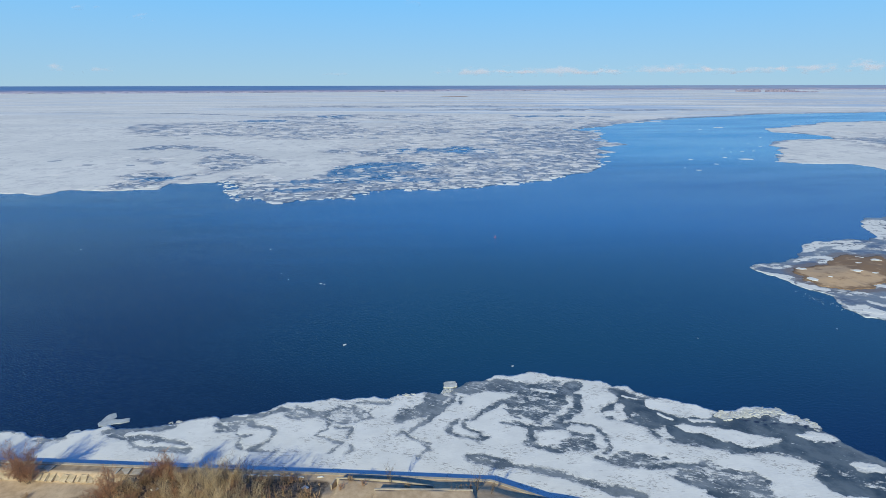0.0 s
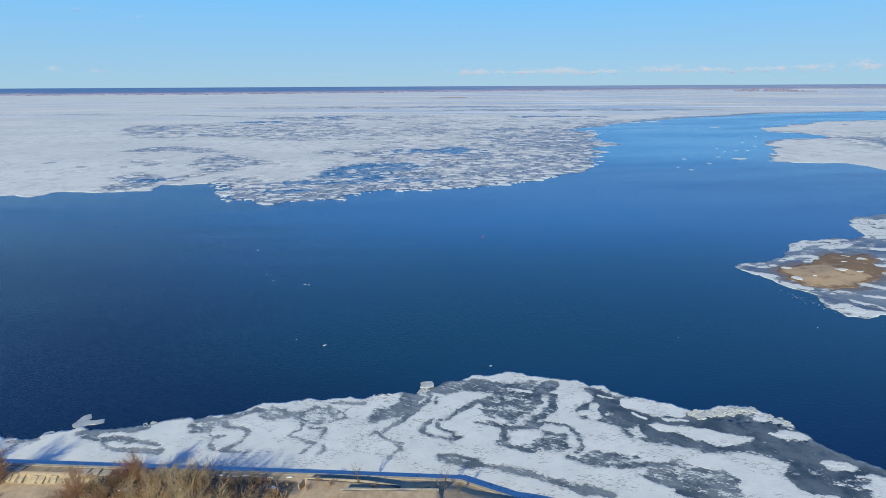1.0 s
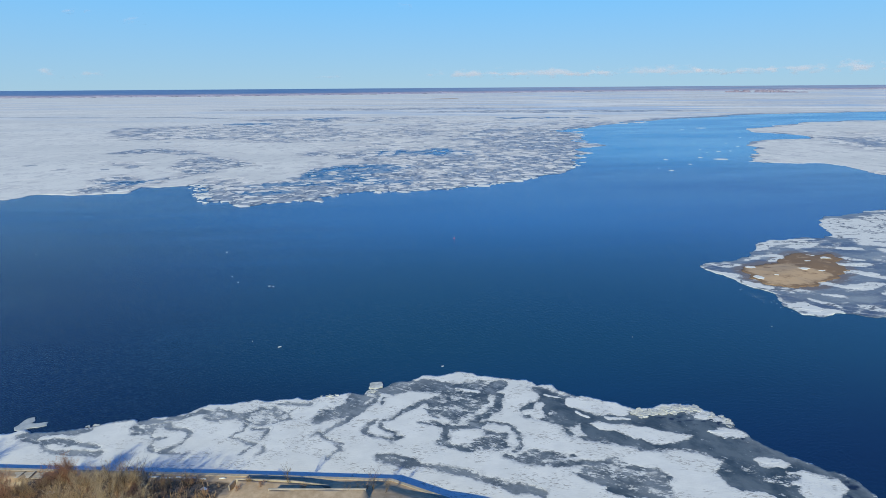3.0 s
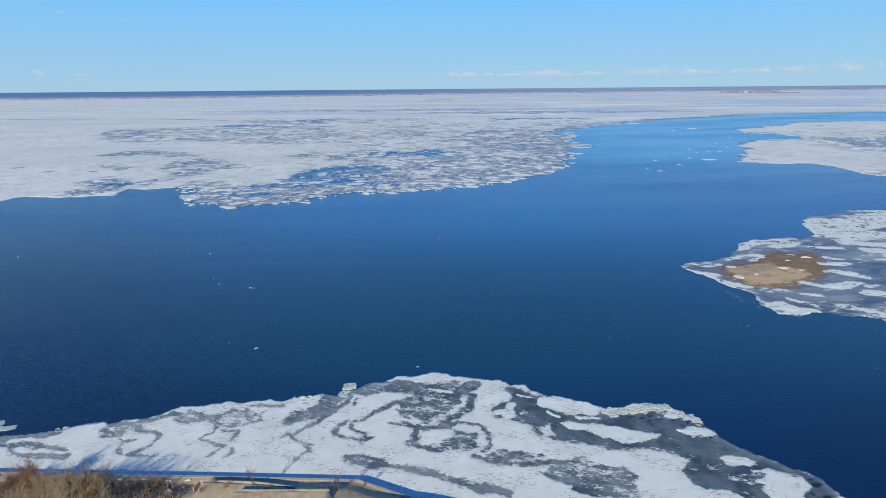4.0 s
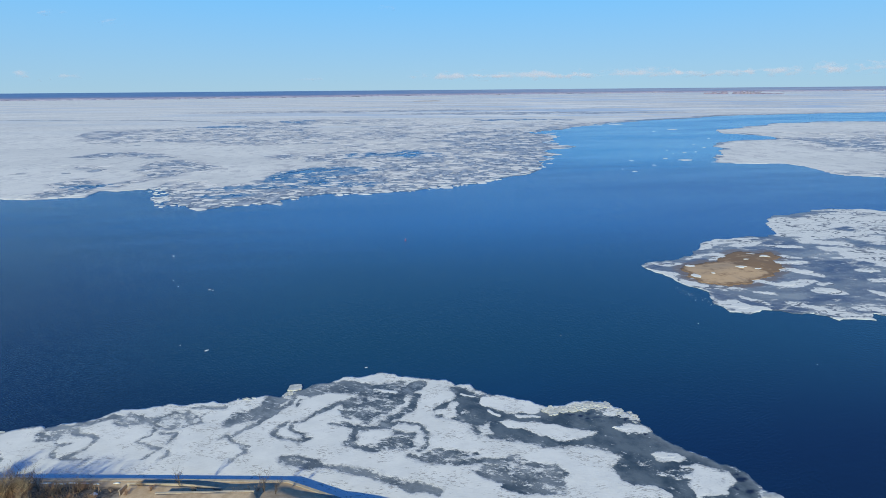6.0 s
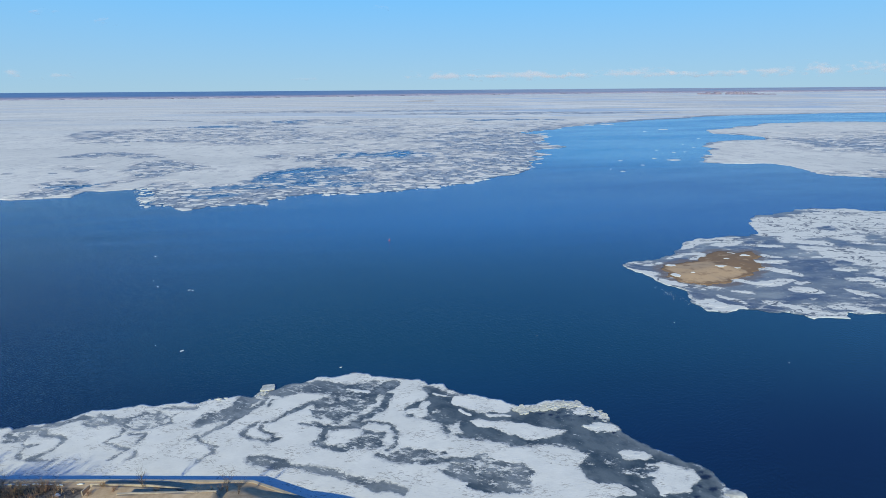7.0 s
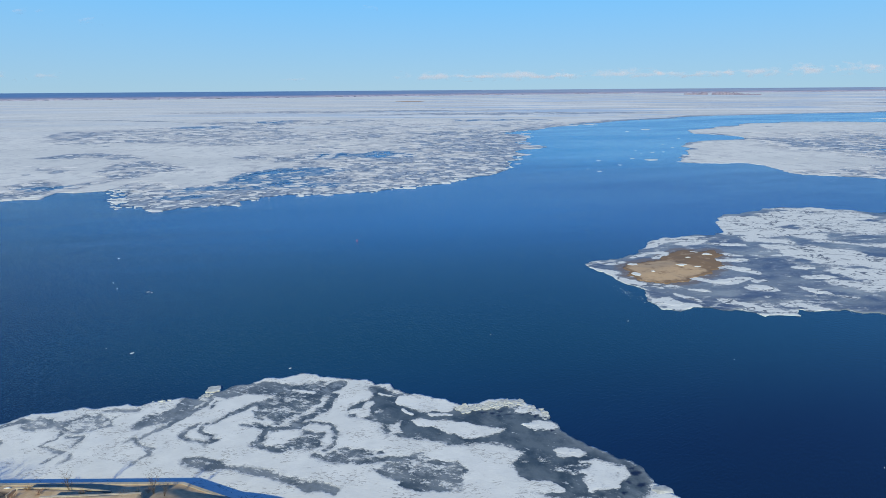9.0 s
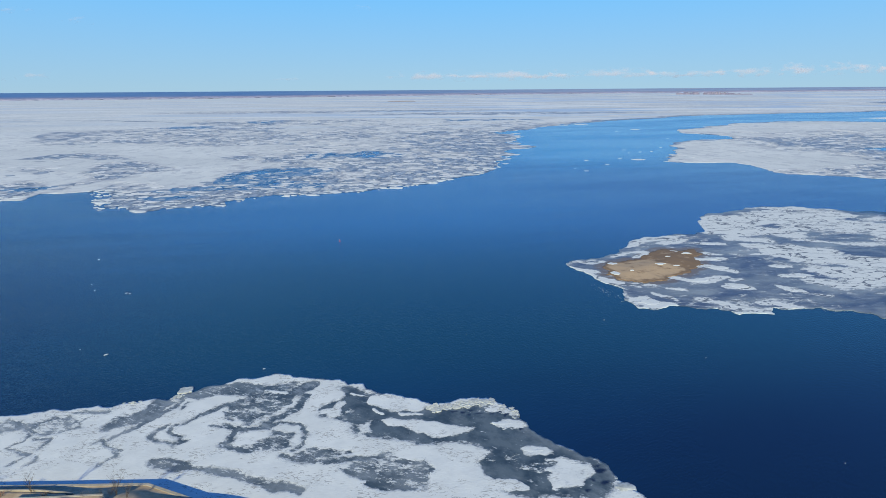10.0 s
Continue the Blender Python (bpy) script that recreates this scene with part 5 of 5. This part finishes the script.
for i, (x, y, s) in enumerate(SINGLE + WISPS):
    ob = new("ice_floe", single_shapes[i % 5])
    ob.location = (x, y, 0.0)
    ob.scale = (s * 0.75, s * (0.40 if i < len(SINGLE) else 0.50), 1)
    ob.rotation_euler = (0, 0, 0.45 + 0.3 * math.sin(i * 1.3) if i < len(SINGLE) else 0.12 * math.sin(i * 2.3))
    tagged(ob, "small white floe adrift on open water", "ice floe", "single floes adrift")


plate("thin_floe", [(-50.2, 71.0), (-50.8, 71.8), (-50.6, 73.0), (-50.4, 74.2), (-49.5, 74.6), (-48.7, 73.5), (-48.9, 72.9), (-46.3, 73.2), (-45.9, 72.3), (-47.0, 71.8), (-49.1, 71.1)], 0.10, mat_thin, 401, "two-lobed grey wet floe broken off the shore ice", "ice floe")
plate("thin_floe", [(-53.9, 68.1), (-53.7, 69.5), (-52.9, 70.0), (-51.8, 69.6), (-51.7, 69.0), (-52.6, 68.6)], 0.12, mat_thin, 402, "grey wet floe lying against the shore ice", "ice floe")
plate("ice_block", [(5.2, 82.9), (5.2, 84.3), (5.5, 84.6), (7.4, 84.8), (7.7, 83.3), (6.9, 82.8)], 0.30, mat_slab_ice, 403, "squarish pale ice block at the edge of the shore ice", "ice block")
plate("ice_tongue", [(776, 838), (833, 850), (960, 890), (1150, 905), (1150, 800), (960, 770), (840, 800)], 0.10, mat_floe, 404, "long white tongue of snowy ice in open water", "ice floe")
lump("sandbank", 25, 2180, 55, 26, 0.0, 1.2, mat_bar, 405, "low tan sandbank far out in the ice", "sandbank")


def crack(line, wide):
    """A refrozen crack: a dark narrow ribbon of uneven width over the field."""
    line = rough_line(line, 4, 0.06, 21, closed=False)
    r = np.random.default_rng(22)
    verts, faces = [], []
    for i, p in enumerate(line):
        d = line[min(i + 1, len(line) - 1)] - line[max(i - 1, 0)]
        d = np.array((-d[1], d[0])) / np.hypot(*d) * wide * r.uniform(0.2, 1.0)
        verts += [(*(p - d), 0.10), (*(p + d), 0.10), (*(p - d), 0.03), (*(p + d), 0.03)]
    for i in range(len(line) - 1):
        a = 4 * i
        faces += [(a, a + 4, a + 5, a + 1), (a + 2, a + 6, a + 4, a), (a + 1, a + 5, a + 7, a + 3)]
    return tagged(new("ice_crack", mesh_from("ice_crack", verts, faces, mat_dark_ice)), "long dark refrozen crack across the ice field", "ice crack")


crack([(-1500, 1010), (-836, 1001), (-675, 1016), (-451, 972), (-339, 918)], 9.0)


def snow_on(owner, spots, z, high, seed):
    """Crisp patches of lying snow as parts of an ice sheet."""
    for k, (x, y, rx, ry) in enumerate(spots):
        r = np.random.default_rng(seed + k)
        around = []
        for a in np.linspace(0, 2 * math.pi, 15)[:-1]:
            q = 1 + 0.28 * math.sin(2 * a + r.uniform(0, 6)) * r.uniform(0.2, 1) + r.uniform(-0.2, 0.2)
            around.append((x + rx * 0.58 * q * math.cos(a), y + ry * 0.54 * q * math.sin(a)))
        ob = plate("snow_patch", around, high, mat_floe, seed + 50 + k, "", "", True)
        ob.location.z = z
        ob.parent = owner


snow_on(isle_sheet, [(137.6, 126.5, 3.6, 3.2), (159.5, 141.4, 4.4, 2.1), (158.5, 133.0, 4.8, 2.1), (149.6, 122.6, 3.1, 2.5), (120.1, 125.7, 2.6, 1.6), (108.6, 117.6, 4.5, 3.7), (151.7, 166.3, 5.6, 2.9), (129.1, 132.0, 5.4, 2.6), (140.1, 141.9, 5.7, 3.3), (140.8, 150.1, 8.8, 1.9)], 0.065, 0.03, 900)
snow_on(shore_sheet, [(65.8, 62.9, 2.4, 0.7), (62.4, 69.9, 3.0, 0.75)], 0.225, 0.035, 960)


# ---- broken slabs along the edge of the shore ice ----
def slab_mesh(seed, mat=None):
    """A broken ice plate: five uneven corners, real thickness."""
    r = np.random.default_rng(seed)
    n = r.integers(4, 7)
    ang = np.linspace(0, 2 * math.pi, n, endpoint=False) + r.uniform(-0.3, 0.3, n)
    rad = r.uniform(0.7, 1.1, n)
    verts = [(math.cos(a) * q, math.sin(a) * q, 0.0) for a, q in zip(ang, rad)] + [(math.cos(a) * q * 0.94, math.sin(a) * q * 0.94, 0.16) for a, q in zip(ang, rad)]
    faces = [tuple(range(n))[::-1], tuple(range(n, 2 * n))] + [(i, (i + 1) % n, n + (i + 1) % n, n + i) for i in range(n)]
    return mesh_from("ice_slab", verts, faces, mat or mat_slab_ice)


slab_shapes = [slab_mesh(500 + k) for k in range(10)]


def pile(line, count, spread, size, tilt, seed):
    r = np.random.default_rng(seed)
    line = np.array(line, float)
    for k in range(count):
        t = r.uniform(0, len(line) - 1.001)
        i = int(t)
        p = line[i] * (1 - (t - i)) + line[i + 1] * (t - i) + r.normal(0, spread, 2)
        s = size * r.uniform(0.5, 1.4)
        lift = math.radians(tilt) * r.uniform(0, 1)
        ob = new("ice_slab", slab_shapes[r.integers(10)])
        ob.location = (p[0], p[1], 0.12 + 0.45 * s * math.sin(lift))
        ob.rotation_euler = (lift * r.choice((-1, 1)), lift * r.uniform(-0.6, 0.6), r.normal(0, 0.5))
        ob.scale = (s, s * r.uniform(0.35, 0.8), r.uniform(0.5, 1.0))
        tagged(ob, "tilted broken slab of greyish ice at the ice edge", "ice slab", "broken slabs along the ice edge")


pile([(50.8, 74.7), (53.5, 75.2), (56.3, 75.7), (59.4, 76.2), (61.5, 76.0)], 120, 0.46, 0.62, 17, 61)
pile([(62.0, 75.6), (64.2, 73.2), (65.4, 71.8)], 22, 0.40, 0.5, 15, 62)
pile([(-3.0, 79.9), (0.2, 80.7)], 10, 0.25, 0.5, 20, 63)
pile([(5.0, 81.0), (6.8, 82.6)], 8, 0.25, 0.55, 18, 64)
pile([(-38.8, 71.7), (-37.5, 72.2)], 6, 0.2, 0.45, 20, 66)
plate("ice_hummock", [(75.0, 54.3), (75.8, 55.5), (77.0, 55.4), (78.2, 54.4), (78.0, 53.7), (76.4, 53.6)], 0.30, mat_slab_ice, 72, "pale flat ice hummock at the edge of the shore ice", "ice hummock", True)

# bits of ice strewn by the island
r = np.random.default_rng(73)
bits = []
for k in range(90):
    t = r.uniform(0, 1)
    x, y = (100 + 6 * t + r.normal(0, 1.4), 131 - 12 * t + r.normal(0, 1.4)) if k < 60 else (148 + 9 * t, 109.6 - 2.2 * t + r.normal(0, 0.5))
    bits.append((x, y, r.uniform(0.03, 0.07)))
floes("ice_bits", (np.array([b[0] for b in bits]) - 2.0 * (np.arange(90) < 60), np.array([b[1] for b in bits]) - 2.0 * (np.arange(90) < 60), np.array([b[2] for b in bits]), np.ones(90), np.zeros(90)), "white crumbs of ice strewn on the water", 0.06)


# ---- buoy ----
def buoy(x, y):
    base = new("channel_buoy")
    base.location = (x, y, 0)
    base.scale = (0.55, 0.55, 0.6)
    tagged(base, "small red channel buoy floating on open water", "buoy")
    bm = bmesh.new()
    bmesh.ops.create_cone(bm, cap_ends=True, segments=14, radius1=0.42, radius2=0.34, depth=0.5, matrix=Matrix.Translation((0, 0, 0.1)))
    bmesh.ops.bevel(bm, geom=bm.edges[:], offset=0.04, segments=2, affect="EDGES")
    part("float", bm, mat_red, base)
    bm = bmesh.new()
    bmesh.ops.create_cone(bm, cap_ends=True, segments=10, radius1=0.16, radius2=0.07, depth=1.0, matrix=Matrix.Translation((0, 0, 0.84)))
    part("mast", bm, mat_red, base)
    bm = bmesh.new()
    bmesh.ops.create_icosphere(bm, subdivisions=2, radius=0.13, matrix=Matrix.Translation((0, 0, 1.4)))
    part("lantern", bm, mat_slab_ice, base, "pale lantern")


buoy(22.2, 180.6)


# ---- quay, slabs and terrace walls ----
def box_mesh(name, lx, ly, lz, mat, seed=None, chip=0.0):
    """A block with slightly bevelled edges, standing on its base; chip: uneven corners."""
    bm = bmesh.new()
    bmesh.ops.create_cube(bm, size=1.0)
    bmesh.ops.scale(bm, vec=(lx, ly, lz), verts=bm.verts)
    bmesh.ops.translate(bm, vec=(0, 0, lz / 2), verts=bm.verts)
    bmesh.ops.bevel(bm, geom=bm.edges[:], offset=min(lx, ly, lz) * 0.12, segments=1, affect="EDGES")
    if chip:
        rr = np.random.default_rng(seed)
        for v in bm.verts:
            v.co += Vector(rr.uniform(-chip, chip, 3))
    me = bpy.data.meshes.new(name)
    bm.to_mesh(me)
    bm.free()
    me.materials.append(mat)
    return me


def bar(name, a, b, wide, low, high, mat, label, category, seg=14):
    """An upright wall along a line, in one mesh, with a slightly worn top."""
    a, b = np.array(a, float), np.array(b, float)
    rr = np.random.default_rng(81)
    d = (b - a) / np.hypot(*(b - a))
    s = np.array((-d[1], d[0])) * wide / 2
    verts, faces = [], []
    for i in range(seg + 1):
        p = a + (b - a) * i / seg
        wob = rr.uniform(-0.03, 0.03)
        for q, z in ((p - s, low), (p - s, high - 0.04 + wob), (p - s * 0.8, high + wob), (p + s * 0.8, high + wob), (p + s, high - 0.04 + wob), (p + s, low)):
            verts.append((q[0], q[1], z))
    for i in range(seg):
        for j in range(5):
            k = i * 6 + j
            faces.append((k, k + 6, k + 7, k + 1))
    faces += [tuple(range(6)), tuple(range(seg * 6, seg * 6 + 6))[::-1]]
    return tagged(new(name, mesh_from(name, verts, faces, mat)), label, category)


bar("terrace_wall", (-8.4, 56.13), (-1.3, 55.78), 0.18, 1.6, 3.45, mat_concrete, "weathered concrete terrace wall along the quay", "wall", 8)
bar("terrace_wall", (-1.3, 55.78), (4.3, 54.83), 0.18, 1.6, 3.45, mat_concrete, "weathered concrete terrace wall along the quay", "wall", 8)
bar("terrace_wall", (-2.9, 52.80), (9.3, 52.75), 0.30, 1.9, 4.75, mat_concrete, "pale concrete terrace wall above the quay", "wall")
bar("wing_wall", (-8.5, 56.2), (-8.9, 55.0), 0.16, 1.4, 3.3, mat_concrete, "upright concrete wing wall slab on the bank", "wall", 5)

# the sloping slabs of the revetment
slabs = tagged(new("revetment"), "row of broken sandy concrete revetment slabs", "revetment", kind="structure")
slab_meshes = [box_mesh("slab", 0.74 + 0.07 * k, 0.95, 0.15, mat_slab, 600 + k, 0.09) for k in range(5)]
apron_meshes = [box_mesh("slab", 1.4, 1.2, 0.12, mat_concrete, 620 + k, 0.02) for k in range(4)]
rr = np.random.default_rng(91)
for k in range(24):
    x = -58.0 + 0.93 * k + rr.uniform(-0.06, 0.06)
    if x > -37.2:
        break
    y = float(quay_y(x)) - 2.42 + rr.uniform(-0.14, 0.12)
    ob = new("slab", slab_meshes[k % 5])
    ob.parent = slabs
    ob.location = (x, y, 1.56 + rr.uniform(-0.05, 0.06))
    ob.rotation_euler = (radians(36 + rr.uniform(-12, 10)), radians(rr.uniform(-9, 9)), radians(rr.uniform(-14, 14) - 2.3))
for k in range(9):
    x = (-52.4, -50.6, -49.1, -39.6, -38.1, -36.4, -34.6, -54.6, -56.8)[k]
    y = float(quay_y(x)) - 1.2
    ob = new("slab", apron_meshes[k % 4])
    ob.parent = slabs
    ob.location = (x, y - 0.15, 1.95 + rr.uniform(-0.02, 0.02))
    ob.rotation_euler = (radians(-2 + rr.uniform(-4, 4)), radians(rr.uniform(-7, 7)), radians(rr.uniform(-7, 7) - 2.3))

# old snow along the quay
for k, (x, s) in enumerate([(-22.8, 0.5), (-20.5, 0.9), (-18.6, 1.0), (-17.0, 0.6), (-15.4, 0.9), (-13.6, 0.5), (-11.0, 0.5), (-8.0, 0.5)]):
    y = float(quay_y(x)) - 0.95 - 0.1 * (k % 3)
    lump("snow_patch", x, y, s * 0.8, 0.09, float(land_z(np.array([x]), np.array([y]))[0]) + 0.08, 0.07, mat_floe, 700 + k, "strip of old snow behind the quay wall", "snow patch", "snow patches on the bank")
for k, (x, y, s) in enumerate([(-12.4, 55.3, 0.45), (-31.5, 54.2, 0.5)]):
    lump("snow_patch", x, y, s, 0.35, float(land_z(np.array([x]), np.array([y]))[0]), 0.10, mat_floe, 720 + k, "patch of old snow in dry brush", "snow patch", "snow patches on the bank")


# ---- bare trees and shrubs ----
def limbs(height, spread, stems, seed, kids=(5, 7, 6), upright=0.5, girth=0.03):
    """Branch segments of a many-stemmed shrub: start, end, two radii, rank."""
    rr = np.random.default_rng(seed)
    segs = []
    stem = 0

    def grow(p, d, length, radius, rank):
        steps = 3 if rank < 2 else 2
        q = p
        for s in range(steps):
            d = d + Vector(rr.normal(0, 0.12, 3)) + Vector((0, 0, 0.06 * upright))
            d.normalize()
            e = q + d * length / steps
            r0, r1 = radius * (1 - 0.62 * s / steps), radius * (1 - 0.62 * (s + 1) / steps)
            segs.append((q, e, r0, r1, rank, stem))
            if rank < len(kids):
                for _ in range(max(1, round(kids[rank] / steps))):
                    side = Vector(rr.normal(0, 1, 3))
                    side = (side - d * side.dot(d)).normalized()
                    kid = (d * rr.uniform(0.55, 1.0) + side * rr.uniform(0.35, 0.75) + Vector((0, 0, upright * 0.4))).normalized()
                    at = q + (e - q) * rr.uniform(0.2, 1.0)
                    grow(at, kid, length * rr.uniform(0.36, 0.58), max(r1 * 0.55, 0.007), rank + 1)
            q = e

    for stem in range(stems):
        a = rr.uniform(0, 2 * math.pi)
        lean = rr.uniform(0.05, 1) * spread
        d = Vector((math.cos(a) * lean, math.sin(a) * lean, 1)).normalized()
        grow(Vector((math.cos(a) * 0.25 * spread, math.sin(a) * 0.25 * spread, -0.1)), d, height * rr.uniform(0.6, 0.85), girth * rr.uniform(0.7, 1.3), 0)
    return segs


def tubes(name, segs, mat, sides=3):
    verts, faces = [], []
    for p, q, r0, r1, *_ in segs:
        d = (q - p).normalized()
        u = d.orthogonal().normalized()
        w = d.cross(u)
        b = len(verts)
        for c, rad in ((p, r0), (q, r1)):
            for k in range(sides):
                a = 2 * math.pi * k / sides
                verts.append(c + (u * math.cos(a) + w * math.sin(a)) * rad)
        for k in range(sides):
            j = (k + 1) % sides
            faces.append((b + k, b + j, b + sides + j, b + sides + k))
    return mesh_from(name, verts, faces, mat)


def shrub_kind(height, spread, stems, seed, twig_mat, kids, upright, girth):
    segs = limbs(height, spread, stems, seed, kids, upright, girth)
    trunk = [tubes("stem", [s for s in segs if s[4] < 1 and s[5] == k], mat_bark, 5) for k in range(stems)]
    crown = tubes("crown", [s for s in segs if s[4] >= 1], twig_mat, 3)
    return trunk, crown


RED = [shrub_kind(4.6, 0.5, 8, 800 + k, mat_twig_red, (9, 9, 6), 0.45, 0.04) for k in range(3)]
STRAW = [shrub_kind(4.8, 0.2, 4, 820 + k, mat_twig_straw, (9, 7, 4), 1.1, 0.045) for k in range(3)]
BARE = [shrub_kind(4.2, 0.35, 3, 840 + k, mat_bark, (5, 5, 4), 0.6, 0.05) for k in range(2)]
LOW = [shrub_kind(1.5, 0.8, 9, 860 + k, mat_twig_red if k else mat_reed, (5, 5, 3), 0.2, 0.02) for k in range(2)]


def shrub(kinds, k, x, y, size, label, group, category="shrub"):
    trunk, crown = kinds[k % len(kinds)]
    base = new("bare_shrub")
    for me in trunk:
        part_mesh("stem", me, base)
    part_mesh("crown", crown, base)
    base.location = (x, y, float(land_z(np.array([float(x)]), np.array([float(y)]))[0]))
    base.rotation_euler = (0, 0, k * 2.1)
    base.scale = (size, size, size)
    return tagged(base, label, category, group)


for k, (x, y, s) in enumerate([(-51.9, 57.3, 1.12), (-50.4, 57.0, 0.92), (-57.8, 57.0, 0.9), (-60.5, 57.2, 1.1), (-31.5, 56.6, 0.90), (-30.9, 56.9, 0.72), (-63.5, 57.6, 1.0), (-37.6, 52.6, 0.7), (-36.2, 52.8, 0.9)]):
    shrub(RED, k, x, y, s, "bushy bare willow with reddish brown twigs on the bank", "willows on the bank")
for k, (x, y, s) in enumerate([(-28.4, 54.8, 0.62), (-27.0, 54.4, 0.66), (-25.6, 55.0, 0.70), (-24.7, 55.8, 0.74), (-23.4, 55.0, 0.70), (-22.3, 55.9, 0.74), (-20.8, 55.2, 0.66), (-29.4, 52.8, 0.7), (-26.6, 52.6, 0.7), (-24.2, 52.8, 0.75), (-34.6, 53.6, 0.5), (-35.6, 53.0, 0.5), (-33.4, 53.4, 0.55)]):
    shrub(STRAW, k, x, y, s, "slender bare sapling with straw-coloured twigs", "saplings on the bank", "sapling")
for k, (x, y, s) in enumerate([(-23.6, 56.5, 0.92), (-21.9, 56.3, 1.0), (-20.3, 56.5, 0.9), (-25.2, 56.6, 0.88), (-3.0, 56.1, 0.32), (-1.2, 55.3, 0.6), (9.9, 54.2, 0.7), (11.6, 53.4, 0.55), (6.8, 53.0, 0.5), (-17.5, 54.6, 0.6)]):
    shrub(BARE, k, x, y, s, "thin leafless tree with grey-brown bark", "leafless trees on the bank", "tree")
rr = np.random.default_rng(95)
for k in range(64):
    x = -34.5 + 24.5 * rr.uniform() ** 1.6
    shrub(LOW, k, x, float(quay_y(x)) - rr.uniform(1.6, 8.0), rr.uniform(0.5, 1.1), "low tangled dry brush on the bank", "dry brush on the bank")
for k, (x, y) in enumerate([(-6.5, 55.6), (-4.6, 54.9), (-5.2, 55.9), (9.0, 54.6), (7.9, 54.2), (4.2, 54.8), (1.0, 54.4), (-7.4, 54.2), (-49.0, 54.5)]):
    shrub(LOW, k, x, y, 0.5, "low tangled dry brush on the bank", "dry brush on the bank")
# trees that stand further back on the bank and throw their shade forward
for k, (x, y, s) in enumerate([(-22.6, 47.8, 1.5), (-21.2, 47.2, 1.4), (-19.8, 48.0, 1.5), (-18.6, 47.2, 1.5), (-15.8, 47.4, 1.3), (-24.6, 47.0, 1.3)]):
    shrub(STRAW, k, x, y, s, "slender bare sapling with straw-coloured twigs", "saplings on the bank", "sapling")


def reeds():
    rr = np.random.default_rng(97)
    verts, faces = [], []
    for _ in range(16000):
        x = rr.uniform(-39, -9.8)
        y = float(quay_y(x)) - rr.uniform(1.2, 10.0)
        if float(fbm(np.array([x]), np.array([y]), 2.6, 98)[0]) < -0.08:
            continue
        z = float(land_z(np.array([x]), np.array([y]))[0])
        if x > -20.5 and rr.uniform() < 0.7:
            continue
        if x < -34.5 and quay_y(x) - y < 4.2:
            continue
        h, a, lean = rr.uniform(0.3, 1.35), rr.uniform(0, 6.3), rr.normal(0, 0.3, 2)
        dx, dy = math.cos(a) * 0.035, math.sin(a) * 0.035
        b = len(verts)
        verts += [(x - dx, y - dy, z - 0.03), (x + dx, y + dy, z - 0.03), (x + lean[0] * h, y + lean[1] * h, z + h)]
        faces.append((b, b + 1, b + 2))
    tagged(new("dry_reeds", mesh_from("dry_reeds", verts, faces, mat_reed)), "dry brown reeds and weeds covering the bank", "reeds", kind="stuff")


reeds()


# ---- small clouds low over the far shore ----
def cloud_material():
    m, nt, p = material("thin_low_cloud")
    tc = nt.nodes.new("ShaderNodeTexCoord")
    info = nt.nodes.new("ShaderNodeObjectInfo")
    shift = nt.nodes.new("ShaderNodeVectorMath")
    shift.operation = "ADD"
    nt.links.new(tc.outputs["Object"], shift.inputs[0])
    nt.links.new(info.outputs["Location"], shift.inputs[1])
    stretch = nt.nodes.new("ShaderNodeVectorMath")
    stretch.operation = "MULTIPLY"
    stretch.inputs[1].default_value = (0.45, 1.0, 1.2)
    nt.links.new(shift.outputs[0], stretch.inputs[0])
    wisps = node(nt, "ShaderNodeTexNoise", Scale=0.022, Detail=3.0, Roughness=0.5)
    nt.links.new(stretch.outputs[0], wisps.inputs["Vector"])
    core = value_of(nt, "core")
    dens = ramp(nt, calc(nt, "ADD", core, calc(nt, "MULTIPLY", calc(nt, "SUBTRACT", wisps.outputs["Fac"], 0.5), 2.6)), 0.20, 1.30, 0.0, 0.38)
    nt.links.new(dens, p.inputs["Alpha"])
    p.inputs["Base Color"].default_value = (0.70, 0.53, 0.52, 1)
    p.inputs["Roughness"].default_value = 1.0
    return m


mat_cloud = cloud_material()


def cloud(x, z, w, h, dense=1.0):
    """A thin bank of cloud: a bowed sheet, dense in the middle, that fades at its rim."""
    n, mrows = 24, 8
    verts, faces, core = [], [], []
    for j in range(mrows + 1):
        for i in range(n + 1):
            u, v = 2 * i / n - 1, 2 * j / mrows - 1
            verts.append((u * w * 1.3, 20 * (u * u + v * v), v * h * 1.35))
            core.append(dense * max(0.0, 1 - math.hypot(u, v)))
    for j in range(mrows):
        for i in range(n):
            a = j * (n + 1) + i
            faces.append((a, a + 1, a + n + 2, a + n + 1))
    me = mesh_from("cloud", verts, faces, mat_cloud, True)
    point_values(me, "core", core)
    ob = new("cloud", me)
    ob.location = (x, 4850, z)
    ob.visible_shadow = False
    return tagged(ob, "faint whitish cloud low over the far shore", "cloud", "low clouds", "structure")


for x, z, w, h in [(230, 146, 330, 34), (560, 142, 200, 22), (960, 150, 480, 38), (1350, 144, 300, 26), (1900, 160, 480, 40), (2330, 152, 260, 28), (2700, 156, 300, 26), (3200, 172, 380, 42), (3620, 190, 240, 58), (4080, 196, 380, 50), (4420, 182, 300, 36),
                   (-3480, 184, 100, 44), (-3098, 172, 130, 30), (-2670, 610, 95, 32), (-3130, 680, 125, 22), (-350, 695, 70, 20), (-1000, 128, 160, 14)]:
    cloud(x, z, w, h, 0.62 if z > 300 or x < -2000 else 1.0)
